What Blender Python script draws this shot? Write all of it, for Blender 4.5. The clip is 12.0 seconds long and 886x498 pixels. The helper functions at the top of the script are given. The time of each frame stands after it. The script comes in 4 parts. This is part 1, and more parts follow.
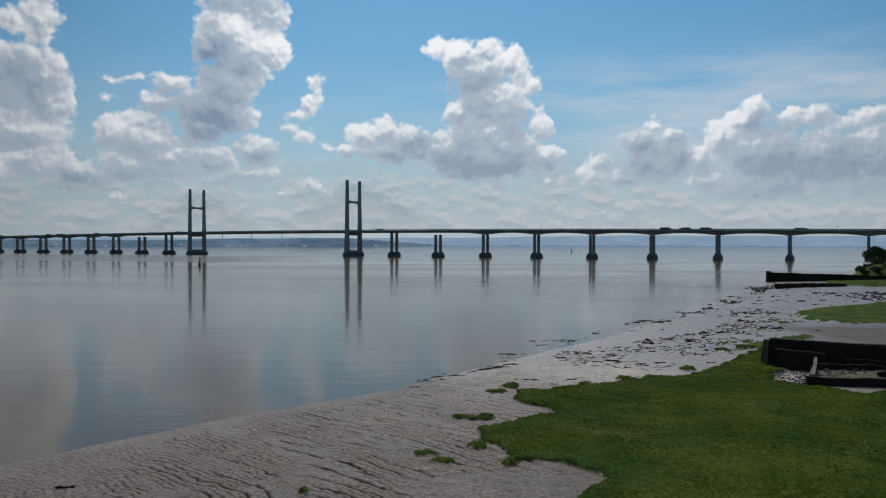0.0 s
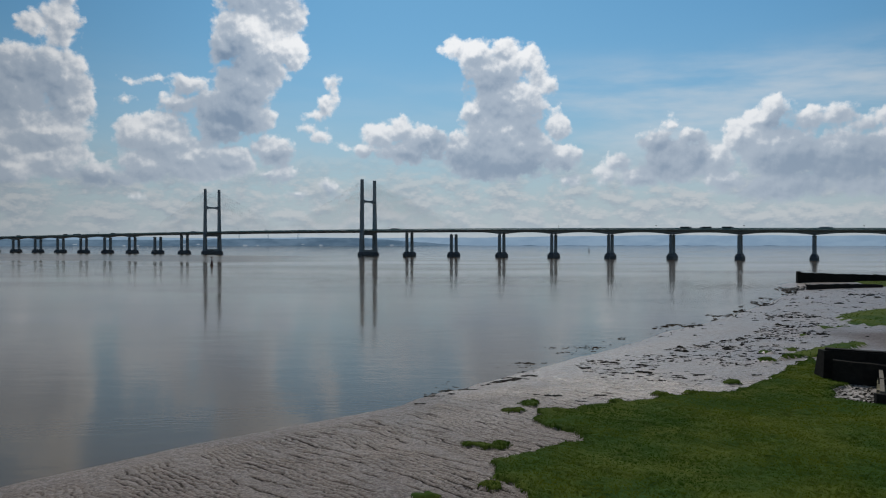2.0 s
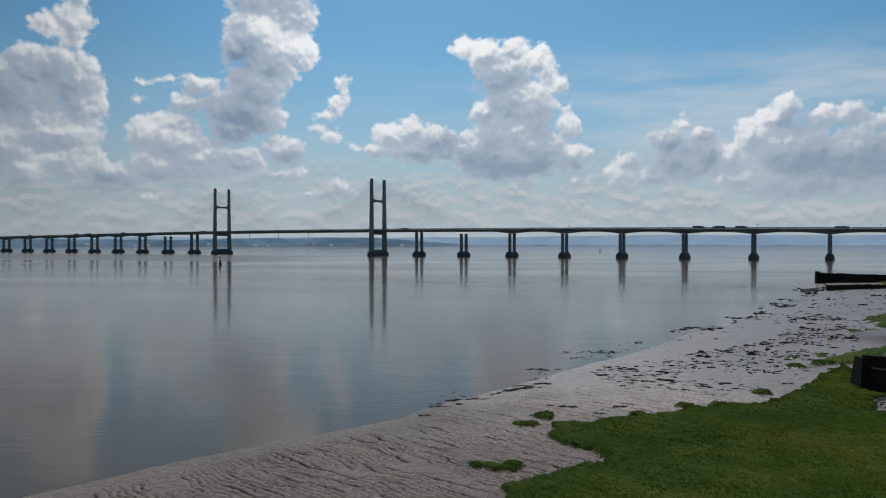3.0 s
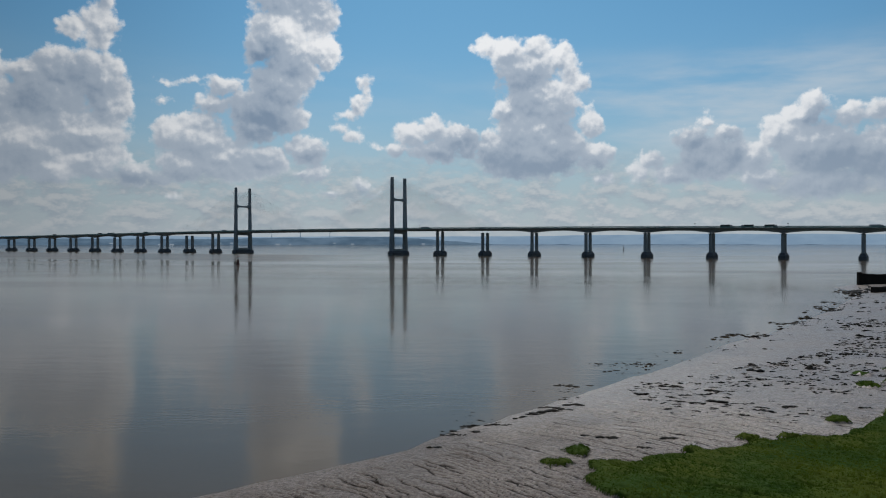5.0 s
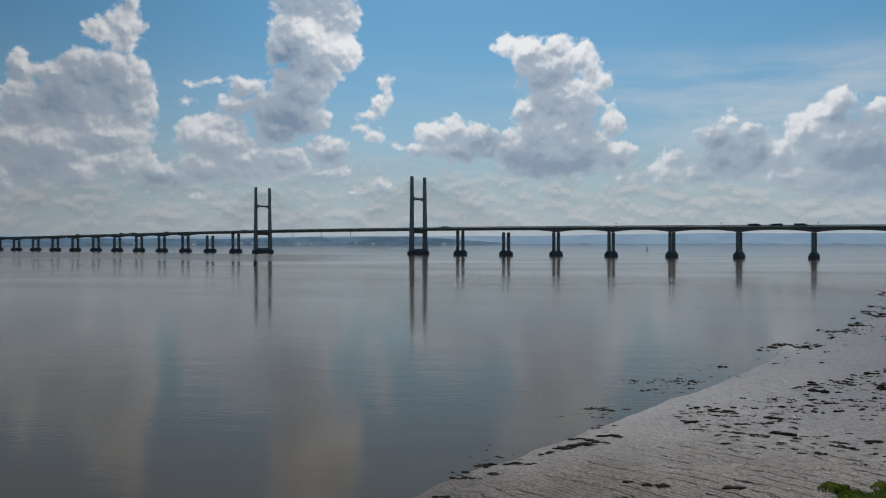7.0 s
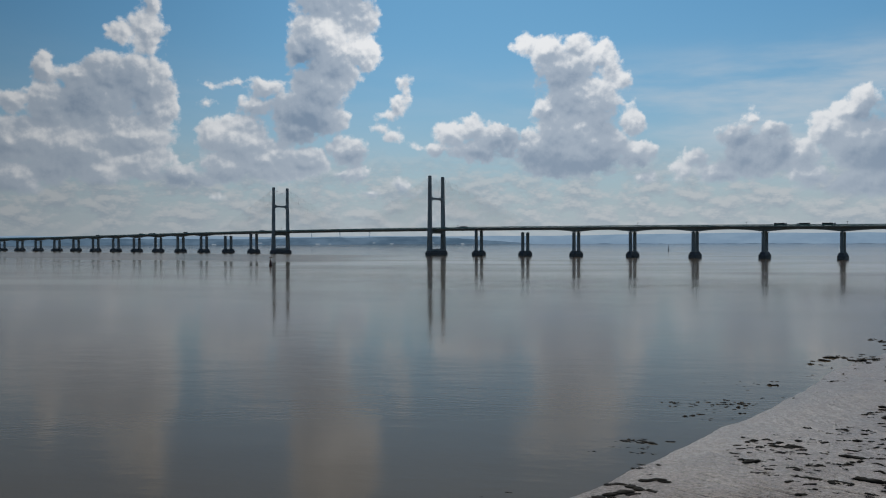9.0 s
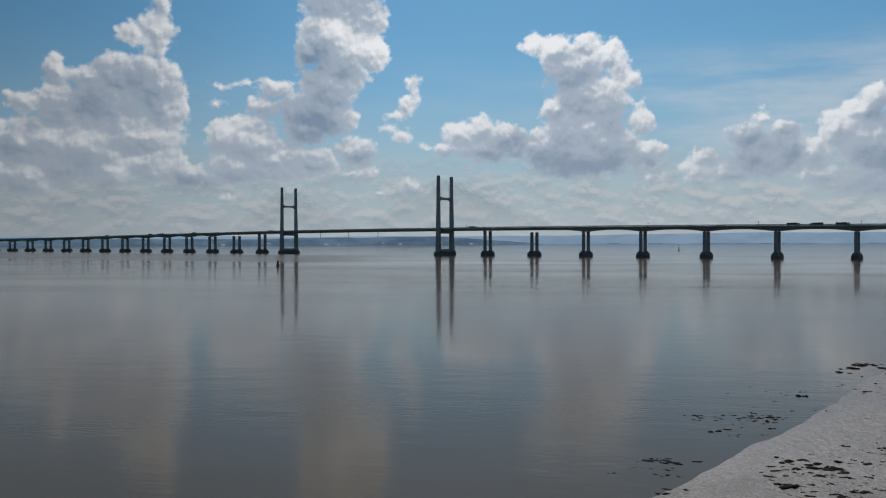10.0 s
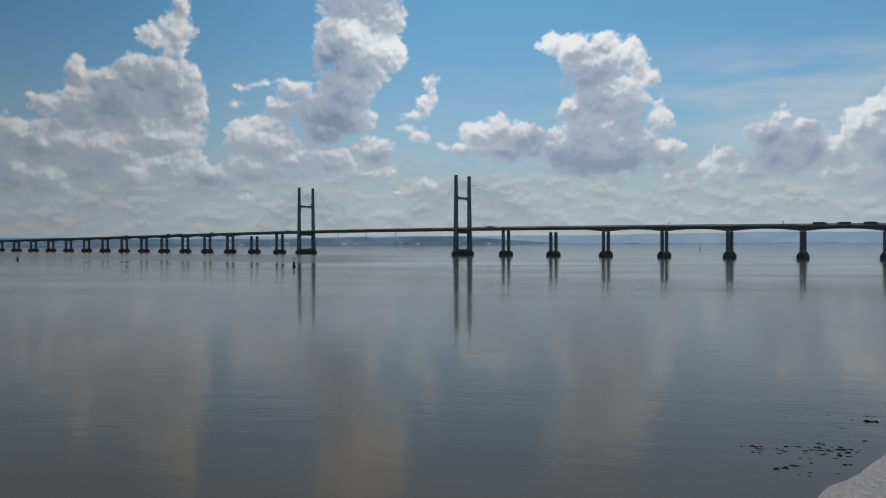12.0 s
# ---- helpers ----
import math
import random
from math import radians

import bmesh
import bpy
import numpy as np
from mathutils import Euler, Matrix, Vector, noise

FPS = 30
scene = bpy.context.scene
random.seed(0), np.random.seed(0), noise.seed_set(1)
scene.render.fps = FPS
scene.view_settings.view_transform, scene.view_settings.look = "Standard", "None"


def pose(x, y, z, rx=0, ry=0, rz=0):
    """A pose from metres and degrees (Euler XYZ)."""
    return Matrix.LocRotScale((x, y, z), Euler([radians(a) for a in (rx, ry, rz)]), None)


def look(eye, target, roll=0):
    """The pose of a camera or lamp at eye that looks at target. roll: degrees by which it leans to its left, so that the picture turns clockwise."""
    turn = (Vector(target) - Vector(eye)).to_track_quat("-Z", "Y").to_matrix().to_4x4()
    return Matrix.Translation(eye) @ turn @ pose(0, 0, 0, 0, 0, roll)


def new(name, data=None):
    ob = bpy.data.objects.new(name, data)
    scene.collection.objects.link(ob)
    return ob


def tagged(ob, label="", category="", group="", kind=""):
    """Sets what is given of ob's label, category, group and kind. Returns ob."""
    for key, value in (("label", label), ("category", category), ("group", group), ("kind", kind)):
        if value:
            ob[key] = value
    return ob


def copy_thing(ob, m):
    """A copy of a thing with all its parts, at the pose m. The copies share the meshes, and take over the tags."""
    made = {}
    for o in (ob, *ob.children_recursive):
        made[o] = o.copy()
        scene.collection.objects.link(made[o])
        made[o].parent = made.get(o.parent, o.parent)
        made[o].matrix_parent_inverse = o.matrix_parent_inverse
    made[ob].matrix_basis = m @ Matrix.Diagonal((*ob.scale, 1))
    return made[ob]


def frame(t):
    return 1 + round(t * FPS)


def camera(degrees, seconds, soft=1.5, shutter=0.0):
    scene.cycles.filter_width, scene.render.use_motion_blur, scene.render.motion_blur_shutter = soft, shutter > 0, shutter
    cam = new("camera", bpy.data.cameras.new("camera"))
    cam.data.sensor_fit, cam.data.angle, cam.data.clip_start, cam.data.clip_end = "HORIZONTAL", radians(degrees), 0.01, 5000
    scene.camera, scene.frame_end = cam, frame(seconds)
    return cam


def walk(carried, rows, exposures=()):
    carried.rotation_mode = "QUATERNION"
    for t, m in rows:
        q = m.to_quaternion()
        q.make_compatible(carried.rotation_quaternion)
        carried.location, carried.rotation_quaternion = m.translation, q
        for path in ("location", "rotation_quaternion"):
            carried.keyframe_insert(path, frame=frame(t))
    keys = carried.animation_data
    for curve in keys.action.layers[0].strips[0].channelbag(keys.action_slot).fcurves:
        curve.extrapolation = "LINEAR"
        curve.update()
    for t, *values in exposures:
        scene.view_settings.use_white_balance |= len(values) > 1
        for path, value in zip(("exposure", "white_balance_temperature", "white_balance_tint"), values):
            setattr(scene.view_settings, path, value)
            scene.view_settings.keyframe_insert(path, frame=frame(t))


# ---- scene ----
cam = camera(61.83, 12.0, soft=1.1)
# path: a drone gliding out over the shore and turning slowly to its left
walk(cam, [
    (0, pose(0.00, 0.00, 24.08, 89.601, -0.002, -0.000)),
    (1, pose(0.61, 7.73, 23.74, 89.613, 0.017, 0.559)),
    (2, pose(1.05, 15.65, 23.51, 89.600, 0.023, 1.259)),
    (3, pose(1.37, 23.72, 23.38, 89.574, 0.025, 2.049)),
    (4, pose(1.59, 31.86, 23.32, 89.543, 0.029, 2.883)),
    (5, pose(1.74, 40.02, 23.32, 89.515, 0.038, 3.726)),
    (6, pose(1.80, 48.11, 23.38, 89.494, 0.054, 4.551)),
    (7, pose(1.78, 56.05, 23.48, 89.482, 0.080, 5.343)),
    (8, pose(1.64, 63.75, 23.63, 89.479, 0.113, 6.092)),
    (9, pose(1.33, 71.11, 23.84, 89.482, 0.151, 6.801)),
    (10, pose(0.79, 78.03, 24.10, 89.485, 0.189, 7.479)),
    (11, pose(-0.05, 84.38, 24.44, 89.481, 0.222, 8.146)),
    (12, pose(-1.29, 90.05, 24.88, 89.458, 0.240, 8.832)),
], exposures=((0, 0.07), (3, 0.04), (7, -0.06), (12, -0.05)))

# ---------------------------------------------------------------- light and sky
SUN_AZ, SUN_EL = radians(-4), radians(47)      # ahead of the camera, high
sun = new("sun", bpy.data.lights.new("sun", "SUN"))
sun.data.energy, sun.data.angle, sun.data.color = 2.2, radians(0.6), (1.0, 0.95, 0.88)
sun.matrix_world = look((math.sin(SUN_AZ) * math.cos(SUN_EL) * 900, math.cos(SUN_AZ) * math.cos(SUN_EL) * 900,
                         math.sin(SUN_EL) * 900), (0, 0, 0))

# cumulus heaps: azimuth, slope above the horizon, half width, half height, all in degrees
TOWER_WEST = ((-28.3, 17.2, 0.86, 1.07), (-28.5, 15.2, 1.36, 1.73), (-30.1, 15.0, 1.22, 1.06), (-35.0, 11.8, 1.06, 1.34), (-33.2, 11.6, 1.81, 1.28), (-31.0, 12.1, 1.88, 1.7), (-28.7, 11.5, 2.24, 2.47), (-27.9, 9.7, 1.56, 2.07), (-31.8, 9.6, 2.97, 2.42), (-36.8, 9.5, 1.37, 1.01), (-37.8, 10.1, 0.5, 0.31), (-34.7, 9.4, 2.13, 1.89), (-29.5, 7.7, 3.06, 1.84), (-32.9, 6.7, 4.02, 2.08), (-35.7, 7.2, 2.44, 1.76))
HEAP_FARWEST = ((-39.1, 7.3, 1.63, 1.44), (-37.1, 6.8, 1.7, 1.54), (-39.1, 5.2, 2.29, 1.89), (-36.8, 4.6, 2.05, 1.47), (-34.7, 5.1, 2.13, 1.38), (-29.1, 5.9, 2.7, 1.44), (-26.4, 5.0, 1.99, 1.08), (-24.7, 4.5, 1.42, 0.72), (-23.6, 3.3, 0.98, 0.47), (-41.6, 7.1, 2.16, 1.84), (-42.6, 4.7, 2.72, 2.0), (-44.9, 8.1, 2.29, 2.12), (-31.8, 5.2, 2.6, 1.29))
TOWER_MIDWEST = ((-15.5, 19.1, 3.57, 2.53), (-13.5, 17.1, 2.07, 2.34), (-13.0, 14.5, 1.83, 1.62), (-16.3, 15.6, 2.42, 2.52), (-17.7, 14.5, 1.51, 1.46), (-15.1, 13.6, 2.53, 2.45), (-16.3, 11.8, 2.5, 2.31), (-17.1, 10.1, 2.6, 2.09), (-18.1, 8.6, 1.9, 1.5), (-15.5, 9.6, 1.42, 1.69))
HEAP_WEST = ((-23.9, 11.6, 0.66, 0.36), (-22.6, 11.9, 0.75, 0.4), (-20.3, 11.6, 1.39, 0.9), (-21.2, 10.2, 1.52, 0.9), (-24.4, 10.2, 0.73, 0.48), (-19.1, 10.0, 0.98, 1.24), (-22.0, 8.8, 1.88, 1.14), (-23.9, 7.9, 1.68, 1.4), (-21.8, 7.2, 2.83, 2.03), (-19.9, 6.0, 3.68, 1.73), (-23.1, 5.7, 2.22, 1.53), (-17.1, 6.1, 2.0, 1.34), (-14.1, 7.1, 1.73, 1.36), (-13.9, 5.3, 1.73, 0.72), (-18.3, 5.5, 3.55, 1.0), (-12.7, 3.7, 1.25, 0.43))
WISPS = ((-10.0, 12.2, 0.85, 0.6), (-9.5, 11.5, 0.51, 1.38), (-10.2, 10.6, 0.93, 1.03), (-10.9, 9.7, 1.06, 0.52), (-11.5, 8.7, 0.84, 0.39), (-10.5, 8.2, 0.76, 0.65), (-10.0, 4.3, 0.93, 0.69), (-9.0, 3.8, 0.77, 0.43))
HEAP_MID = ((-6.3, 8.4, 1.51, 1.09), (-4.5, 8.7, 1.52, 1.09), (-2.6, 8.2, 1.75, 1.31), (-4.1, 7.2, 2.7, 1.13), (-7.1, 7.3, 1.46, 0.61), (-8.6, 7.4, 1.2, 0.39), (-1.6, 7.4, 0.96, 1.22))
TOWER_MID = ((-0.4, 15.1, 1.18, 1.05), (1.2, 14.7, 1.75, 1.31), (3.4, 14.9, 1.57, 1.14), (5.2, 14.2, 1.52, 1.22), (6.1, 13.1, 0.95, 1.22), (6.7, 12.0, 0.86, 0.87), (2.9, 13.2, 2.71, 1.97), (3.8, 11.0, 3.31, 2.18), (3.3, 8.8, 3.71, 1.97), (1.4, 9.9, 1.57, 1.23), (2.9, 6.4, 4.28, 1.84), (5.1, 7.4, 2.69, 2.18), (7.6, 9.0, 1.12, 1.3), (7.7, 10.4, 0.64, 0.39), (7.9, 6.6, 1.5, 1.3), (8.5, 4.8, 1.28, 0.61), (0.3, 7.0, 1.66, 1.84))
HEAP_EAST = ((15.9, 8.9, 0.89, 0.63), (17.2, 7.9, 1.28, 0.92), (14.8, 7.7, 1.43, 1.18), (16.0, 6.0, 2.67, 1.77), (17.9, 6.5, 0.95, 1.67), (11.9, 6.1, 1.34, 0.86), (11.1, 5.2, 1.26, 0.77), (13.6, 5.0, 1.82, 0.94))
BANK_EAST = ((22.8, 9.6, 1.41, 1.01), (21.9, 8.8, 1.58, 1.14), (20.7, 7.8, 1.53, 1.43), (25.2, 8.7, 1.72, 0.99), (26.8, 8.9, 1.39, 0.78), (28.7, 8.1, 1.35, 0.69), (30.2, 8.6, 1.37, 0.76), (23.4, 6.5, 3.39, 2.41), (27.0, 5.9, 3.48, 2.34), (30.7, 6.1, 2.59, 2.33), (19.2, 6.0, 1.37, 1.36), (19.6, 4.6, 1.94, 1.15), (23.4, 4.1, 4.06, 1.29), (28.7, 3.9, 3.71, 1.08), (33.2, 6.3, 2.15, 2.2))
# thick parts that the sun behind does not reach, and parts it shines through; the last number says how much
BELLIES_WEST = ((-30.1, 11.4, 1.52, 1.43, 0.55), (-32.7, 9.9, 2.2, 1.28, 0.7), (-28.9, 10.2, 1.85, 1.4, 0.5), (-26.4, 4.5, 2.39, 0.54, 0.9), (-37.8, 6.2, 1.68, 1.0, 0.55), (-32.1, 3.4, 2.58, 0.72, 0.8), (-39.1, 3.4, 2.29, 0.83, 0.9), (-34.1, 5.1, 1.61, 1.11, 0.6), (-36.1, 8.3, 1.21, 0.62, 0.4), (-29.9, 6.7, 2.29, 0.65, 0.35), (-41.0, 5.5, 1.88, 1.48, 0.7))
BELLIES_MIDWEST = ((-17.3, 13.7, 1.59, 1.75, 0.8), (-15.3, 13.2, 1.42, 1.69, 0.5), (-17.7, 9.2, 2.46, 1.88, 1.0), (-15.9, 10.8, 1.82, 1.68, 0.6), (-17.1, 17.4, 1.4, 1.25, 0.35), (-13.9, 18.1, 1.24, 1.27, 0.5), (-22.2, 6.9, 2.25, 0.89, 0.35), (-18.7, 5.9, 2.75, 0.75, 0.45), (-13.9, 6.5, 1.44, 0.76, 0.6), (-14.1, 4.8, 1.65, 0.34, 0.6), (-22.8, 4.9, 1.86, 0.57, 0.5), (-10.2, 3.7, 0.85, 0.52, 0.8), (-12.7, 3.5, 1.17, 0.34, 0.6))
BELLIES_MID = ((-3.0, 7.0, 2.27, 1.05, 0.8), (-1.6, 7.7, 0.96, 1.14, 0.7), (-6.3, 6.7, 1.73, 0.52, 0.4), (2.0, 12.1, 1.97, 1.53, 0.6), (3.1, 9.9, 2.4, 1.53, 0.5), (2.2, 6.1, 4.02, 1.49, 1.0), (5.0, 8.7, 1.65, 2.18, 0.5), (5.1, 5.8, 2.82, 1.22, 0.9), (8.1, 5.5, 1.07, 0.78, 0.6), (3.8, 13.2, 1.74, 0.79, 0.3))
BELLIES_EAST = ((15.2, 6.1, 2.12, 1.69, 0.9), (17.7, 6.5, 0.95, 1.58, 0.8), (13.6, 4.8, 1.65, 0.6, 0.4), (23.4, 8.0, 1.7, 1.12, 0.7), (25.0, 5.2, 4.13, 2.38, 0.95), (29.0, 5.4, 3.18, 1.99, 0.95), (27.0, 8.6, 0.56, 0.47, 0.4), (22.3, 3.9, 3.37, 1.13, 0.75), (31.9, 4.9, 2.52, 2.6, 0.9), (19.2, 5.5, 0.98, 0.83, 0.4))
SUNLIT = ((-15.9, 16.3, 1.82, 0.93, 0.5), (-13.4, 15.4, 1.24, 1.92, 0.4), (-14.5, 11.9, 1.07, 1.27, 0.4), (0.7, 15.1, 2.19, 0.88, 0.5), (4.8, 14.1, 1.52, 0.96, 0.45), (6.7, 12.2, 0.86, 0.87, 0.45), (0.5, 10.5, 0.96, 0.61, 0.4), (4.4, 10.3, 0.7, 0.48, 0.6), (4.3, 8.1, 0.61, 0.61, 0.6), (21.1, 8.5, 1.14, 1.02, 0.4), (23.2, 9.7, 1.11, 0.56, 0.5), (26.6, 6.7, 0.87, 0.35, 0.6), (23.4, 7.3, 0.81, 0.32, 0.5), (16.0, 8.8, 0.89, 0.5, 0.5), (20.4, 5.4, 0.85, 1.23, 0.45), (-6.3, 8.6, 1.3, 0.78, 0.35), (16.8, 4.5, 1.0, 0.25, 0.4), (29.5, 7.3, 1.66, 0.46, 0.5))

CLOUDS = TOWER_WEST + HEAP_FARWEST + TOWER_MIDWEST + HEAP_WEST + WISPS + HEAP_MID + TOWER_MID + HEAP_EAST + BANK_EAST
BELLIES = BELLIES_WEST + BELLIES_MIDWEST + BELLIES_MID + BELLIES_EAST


class Net:
    """A short way to write node trees."""

    def __init__(self, tree):
        self.tree = tree

    def node(self, kind, **values):
        n = self.tree.nodes.new(kind)
        for key, value in values.items():
            setattr(n, key, value)
        return n

    def put(self, socket, value):
        if isinstance(value, bpy.types.NodeSocket):
            self.tree.links.new(value, socket)
        else:
            socket.default_value = value

    def math(self, op, a, b=0.0, c=0.0, clamp=False):
        n = self.node("ShaderNodeMath", operation=op, use_clamp=clamp)
        for socket, value in zip(n.inputs, (a, b, c)):
            self.put(socket, value)
        return n.outputs[0]

    def vec(self, op, a, b=(0, 0, 0)):
        n = self.node("ShaderNodeVectorMath", operation=op)
        self.put(n.inputs[0], a)
        self.put(n.inputs[1], b)
        return n.outputs["Value"] if op in ("LENGTH", "DOT_PRODUCT") else n.outputs["Vector"]

    def xyz(self, x, y, z=0.0):
        n = self.node("ShaderNodeCombineXYZ")
        for socket, value in zip(n.inputs, (x, y, z)):
            self.put(socket, value)
        return n.outputs[0]

    def noise(self, where, scale, detail=4.0, rough=0.5, colour=False, lac=2.0):
        n = self.node("ShaderNodeTexNoise")
        self.put(n.inputs["Vector"], where)
        n.inputs["Scale"].default_value, n.inputs["Detail"].default_value = scale, detail
        n.inputs["Roughness"].default_value, n.inputs["Lacunarity"].default_value = rough, lac
        return n.outputs["Color" if colour else "Fac"]

    def cells(self, where, scale, smooth=0.4, detail=0.0):
        n = self.node("ShaderNodeTexVoronoi", feature="SMOOTH_F1")
        self.put(n.inputs["Vector"], where)
        n.inputs["Scale"].default_value, n.inputs["Smoothness"].default_value = scale, smooth
        n.inputs["Detail"].default_value = detail
        return n.outputs["Distance"]

    def ramp(self, value, low, high, to_low=0.0, to_high=1.0, smooth=True):
        n = self.node("ShaderNodeMapRange", interpolation_type="SMOOTHSTEP" if smooth else "LINEAR")
        for socket, v in zip(n.inputs, (value, low, high, to_low, to_high)):
            self.put(socket, v)
        return n.outputs[0]

    def mix(self, fac, a, b, how="MIX"):
        n = self.node("ShaderNodeMix", data_type="RGBA", blend_type=how)
        self.put(n.inputs[0], fac)
        for socket, v in ((n.inputs[6], a), (n.inputs[7], b)):
            self.put(socket, (*v, 1.0) if isinstance(v, tuple) and len(v) == 3 else v)
        return n.outputs[2]

    def bump(self, height, strength, distance, normal=None):
        n = self.node("ShaderNodeBump")
        self.put(n.inputs["Strength"], strength)
        self.put(n.inputs["Distance"], distance)
        self.put(n.inputs["Height"], height)
        if normal is not None:
            self.put(n.inputs["Normal"], normal)
        return n.outputs[0]


def cloud_group():
    """Thickness of the cloud cover at a place of the sky, in degrees of azimuth and slope."""
    tree = bpy.data.node_groups.new("cloud_cover", "ShaderNodeTree")
    tree.interface.new_socket("Place", in_out="INPUT", socket_type="NodeSocketVector")
    tree.interface.new_socket("Cover", in_out="OUTPUT", socket_type="NodeSocketFloat")
    tree.interface.new_socket("Body", in_out="OUTPUT", socket_type="NodeSocketFloat")
    g = Net(tree)
    place = g.node("NodeGroupInput").outputs[0]
    drift = g.vec("MULTIPLY", g.vec("SUBTRACT", g.noise(place, 0.55, 5.0, 0.55, True), (0.5, 0.5, 0.5)), (1.5, 1.3, 0.0))
    at = g.vec("ADD", place, drift)
    cover = None
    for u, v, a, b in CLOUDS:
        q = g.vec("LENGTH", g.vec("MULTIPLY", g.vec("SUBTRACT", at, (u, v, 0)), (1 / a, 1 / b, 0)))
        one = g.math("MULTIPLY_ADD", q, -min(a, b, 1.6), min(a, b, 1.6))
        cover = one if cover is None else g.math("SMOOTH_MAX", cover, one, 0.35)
    # beyond the seen part of the sky the broken cover goes on
    part = g.node("ShaderNodeSeparateXYZ")
    g.put(part.inputs[0], place)
    away = g.math("MAXIMUM", g.ramp(g.math("ABSOLUTE", part.outputs[0]), 38.0, 46.0), g.ramp(part.outputs[1], 22.0, 30.0))
    wide = g.math("SUBTRACT", g.math("MULTIPLY", g.noise(place, 0.07, 3.0), 2.4), 1.25)
    wide = g.math("ADD", wide, g.math("MULTIPLY", g.math("SUBTRACT", away, 1.0), 6.0))
    cover = g.math("MAXIMUM", cover, wide)
    # round heads on two scales, and frayed edges
    bent = g.vec("ADD", place, g.vec("MULTIPLY", drift, (0.4, 0.4, 0)))
    heads = g.math("SUBTRACT", 0.55, g.cells(bent, 0.75, 0.5, 1.0))
    buds = g.math("SUBTRACT", 0.55, g.cells(bent, 2.0, 0.45, 1.0))
    fine = g.math("SUBTRACT", g.noise(place, 1.3, 9.0, 0.62), 0.5)
    body = g.math("ADD", cover, g.math("ADD", g.math("MULTIPLY_ADD", heads, 0.46, 0.12), g.math("MULTIPLY", buds, 0.20)))
    result = g.node("NodeGroupOutput")
    g.put(result.inputs[0], g.math("ADD", body, g.math("MULTIPLY", fine, 1.0)))
    g.put(result.inputs[1], body)
    return tree


def build_world():
    world = bpy.data.worlds.new("sky")
    scene.world = world
    world.use_nodes = True
    g = Net(world.node_tree)
    g.tree.nodes.clear()
    way = g.node("ShaderNodeTexCoord").outputs["Generated"]
    d = g.node("ShaderNodeSeparateXYZ")
    g.put(d.inputs[0], way)
    level = g.math("SQRT", g.math("ADD", g.math("MULTIPLY", d.outputs[0], d.outputs[0]), g.math("MULTIPLY", d.outputs[1], d.outputs[1])))
    az = g.math("MULTIPLY", g.math("ARCTAN2", d.outputs[0], d.outputs[1]), 57.2958)
    slope = g.math("MULTIPLY", g.math("DIVIDE", d.outputs[2], g.math("MAXIMUM", level, 0.02)), 57.2958)
    place = g.xyz(az, slope)
    sky = g.node("ShaderNodeTexSky", sky_type="NISHITA", sun_disc=False, sun_elevation=SUN_EL, sun_rotation=SUN_AZ)
    sky.air_density, sky.dust_density, sky.ozone_density, sky.altitude = 1.0, 0.6, 2.5, 20
    blue = g.mix(1.0, sky.outputs[0], (SKY_TINT[0], SKY_TINT[1], SKY_TINT[2]), "MULTIPLY")
    # pale haze towards the horizon, and thin streaks of high cloud
    haze = g.math("POWER", 2.718, g.math("MULTIPLY", g.math("POWER", g.math("DIVIDE", g.math("MAXIMUM", slope, 0.0), 9.3), 1.9), -1.0))
    blue = g.mix(g.math("MULTIPLY", haze, 0.94), blue, (0.395, 0.445, 0.495))
    streak = g.noise(g.xyz(g.math("MULTIPLY", az, 0.06), g.math("MULTIPLY", g.math("ADD", slope, g.math("MULTIPLY", az, 0.04)), 0.26)), 1.5, 5.0, 0.55)
    veil = g.math("MULTIPLY", g.ramp(streak, 0.34, 0.70), g.ramp(az, -6.0, 20.0, 0.10, 0.72))
    veil = g.math("MULTIPLY", veil, g.math("MULTIPLY", g.ramp(slope, 15.5, 11.0), g.ramp(slope, 3.0, 8.0)))
    blue = g.mix(veil, blue, (0.52, 0.58, 0.64))
    # low far layers of cloud
    low = g.noise(g.xyz(g.math("MULTIPLY", az, 0.5), slope), 0.8, 7.0, 0.62)
    low2 = g.noise(g.xyz(g.math("MULTIPLY", az, 0.5), g.math("ADD", slope, 0.4)), 0.8, 7.0, 0.62)
    layer = g.math("MULTIPLY", g.ramp(low, 0.36, 0.58), g.math("MULTIPLY", g.ramp(slope, 8.0, 3.5), g.ramp(slope, 0.2, 1.8, 0.35, 1.0)))
    tone = g.ramp(g.math("SUBTRACT", low, low2), -0.12, 0.12)
    blue = g.mix(g.math("MULTIPLY", layer, 0.85), blue, g.mix(tone, (0.315, 0.375, 0.44), (0.475, 0.51, 0.54)))
    group = cloud_group()

    def cover(shift):
        n = g.node("ShaderNodeGroup", node_tree=group)
        g.put(n.inputs[0], g.vec("ADD", place, g.vec("MULTIPLY", sunward, (shift, shift, 0))) if shift else place)
        return n.outputs

    sunward = g.vec("NORMALIZE", g.xyz(g.math("SUBTRACT", math.degrees(SUN_AZ), az), g.math("SUBTRACT", math.degrees(SUN_EL), slope)))
    here, near = cover(None), cover(0.35)
    alpha = g.ramp(here[0], -0.05, g.ramp(slope, 2.0, 6.0, 0.8, 0.42))
    # bright tops and thin rims, modelled heads, grey bellies
    bend = g.vec("MULTIPLY", g.vec("SUBTRACT", g.noise(place, 0.7, 5.0, 0.6, True), (0.5, 0.5, 0.5)), (2.2, 1.8, 0.0))
    spot = g.vec("ADD", place, bend)

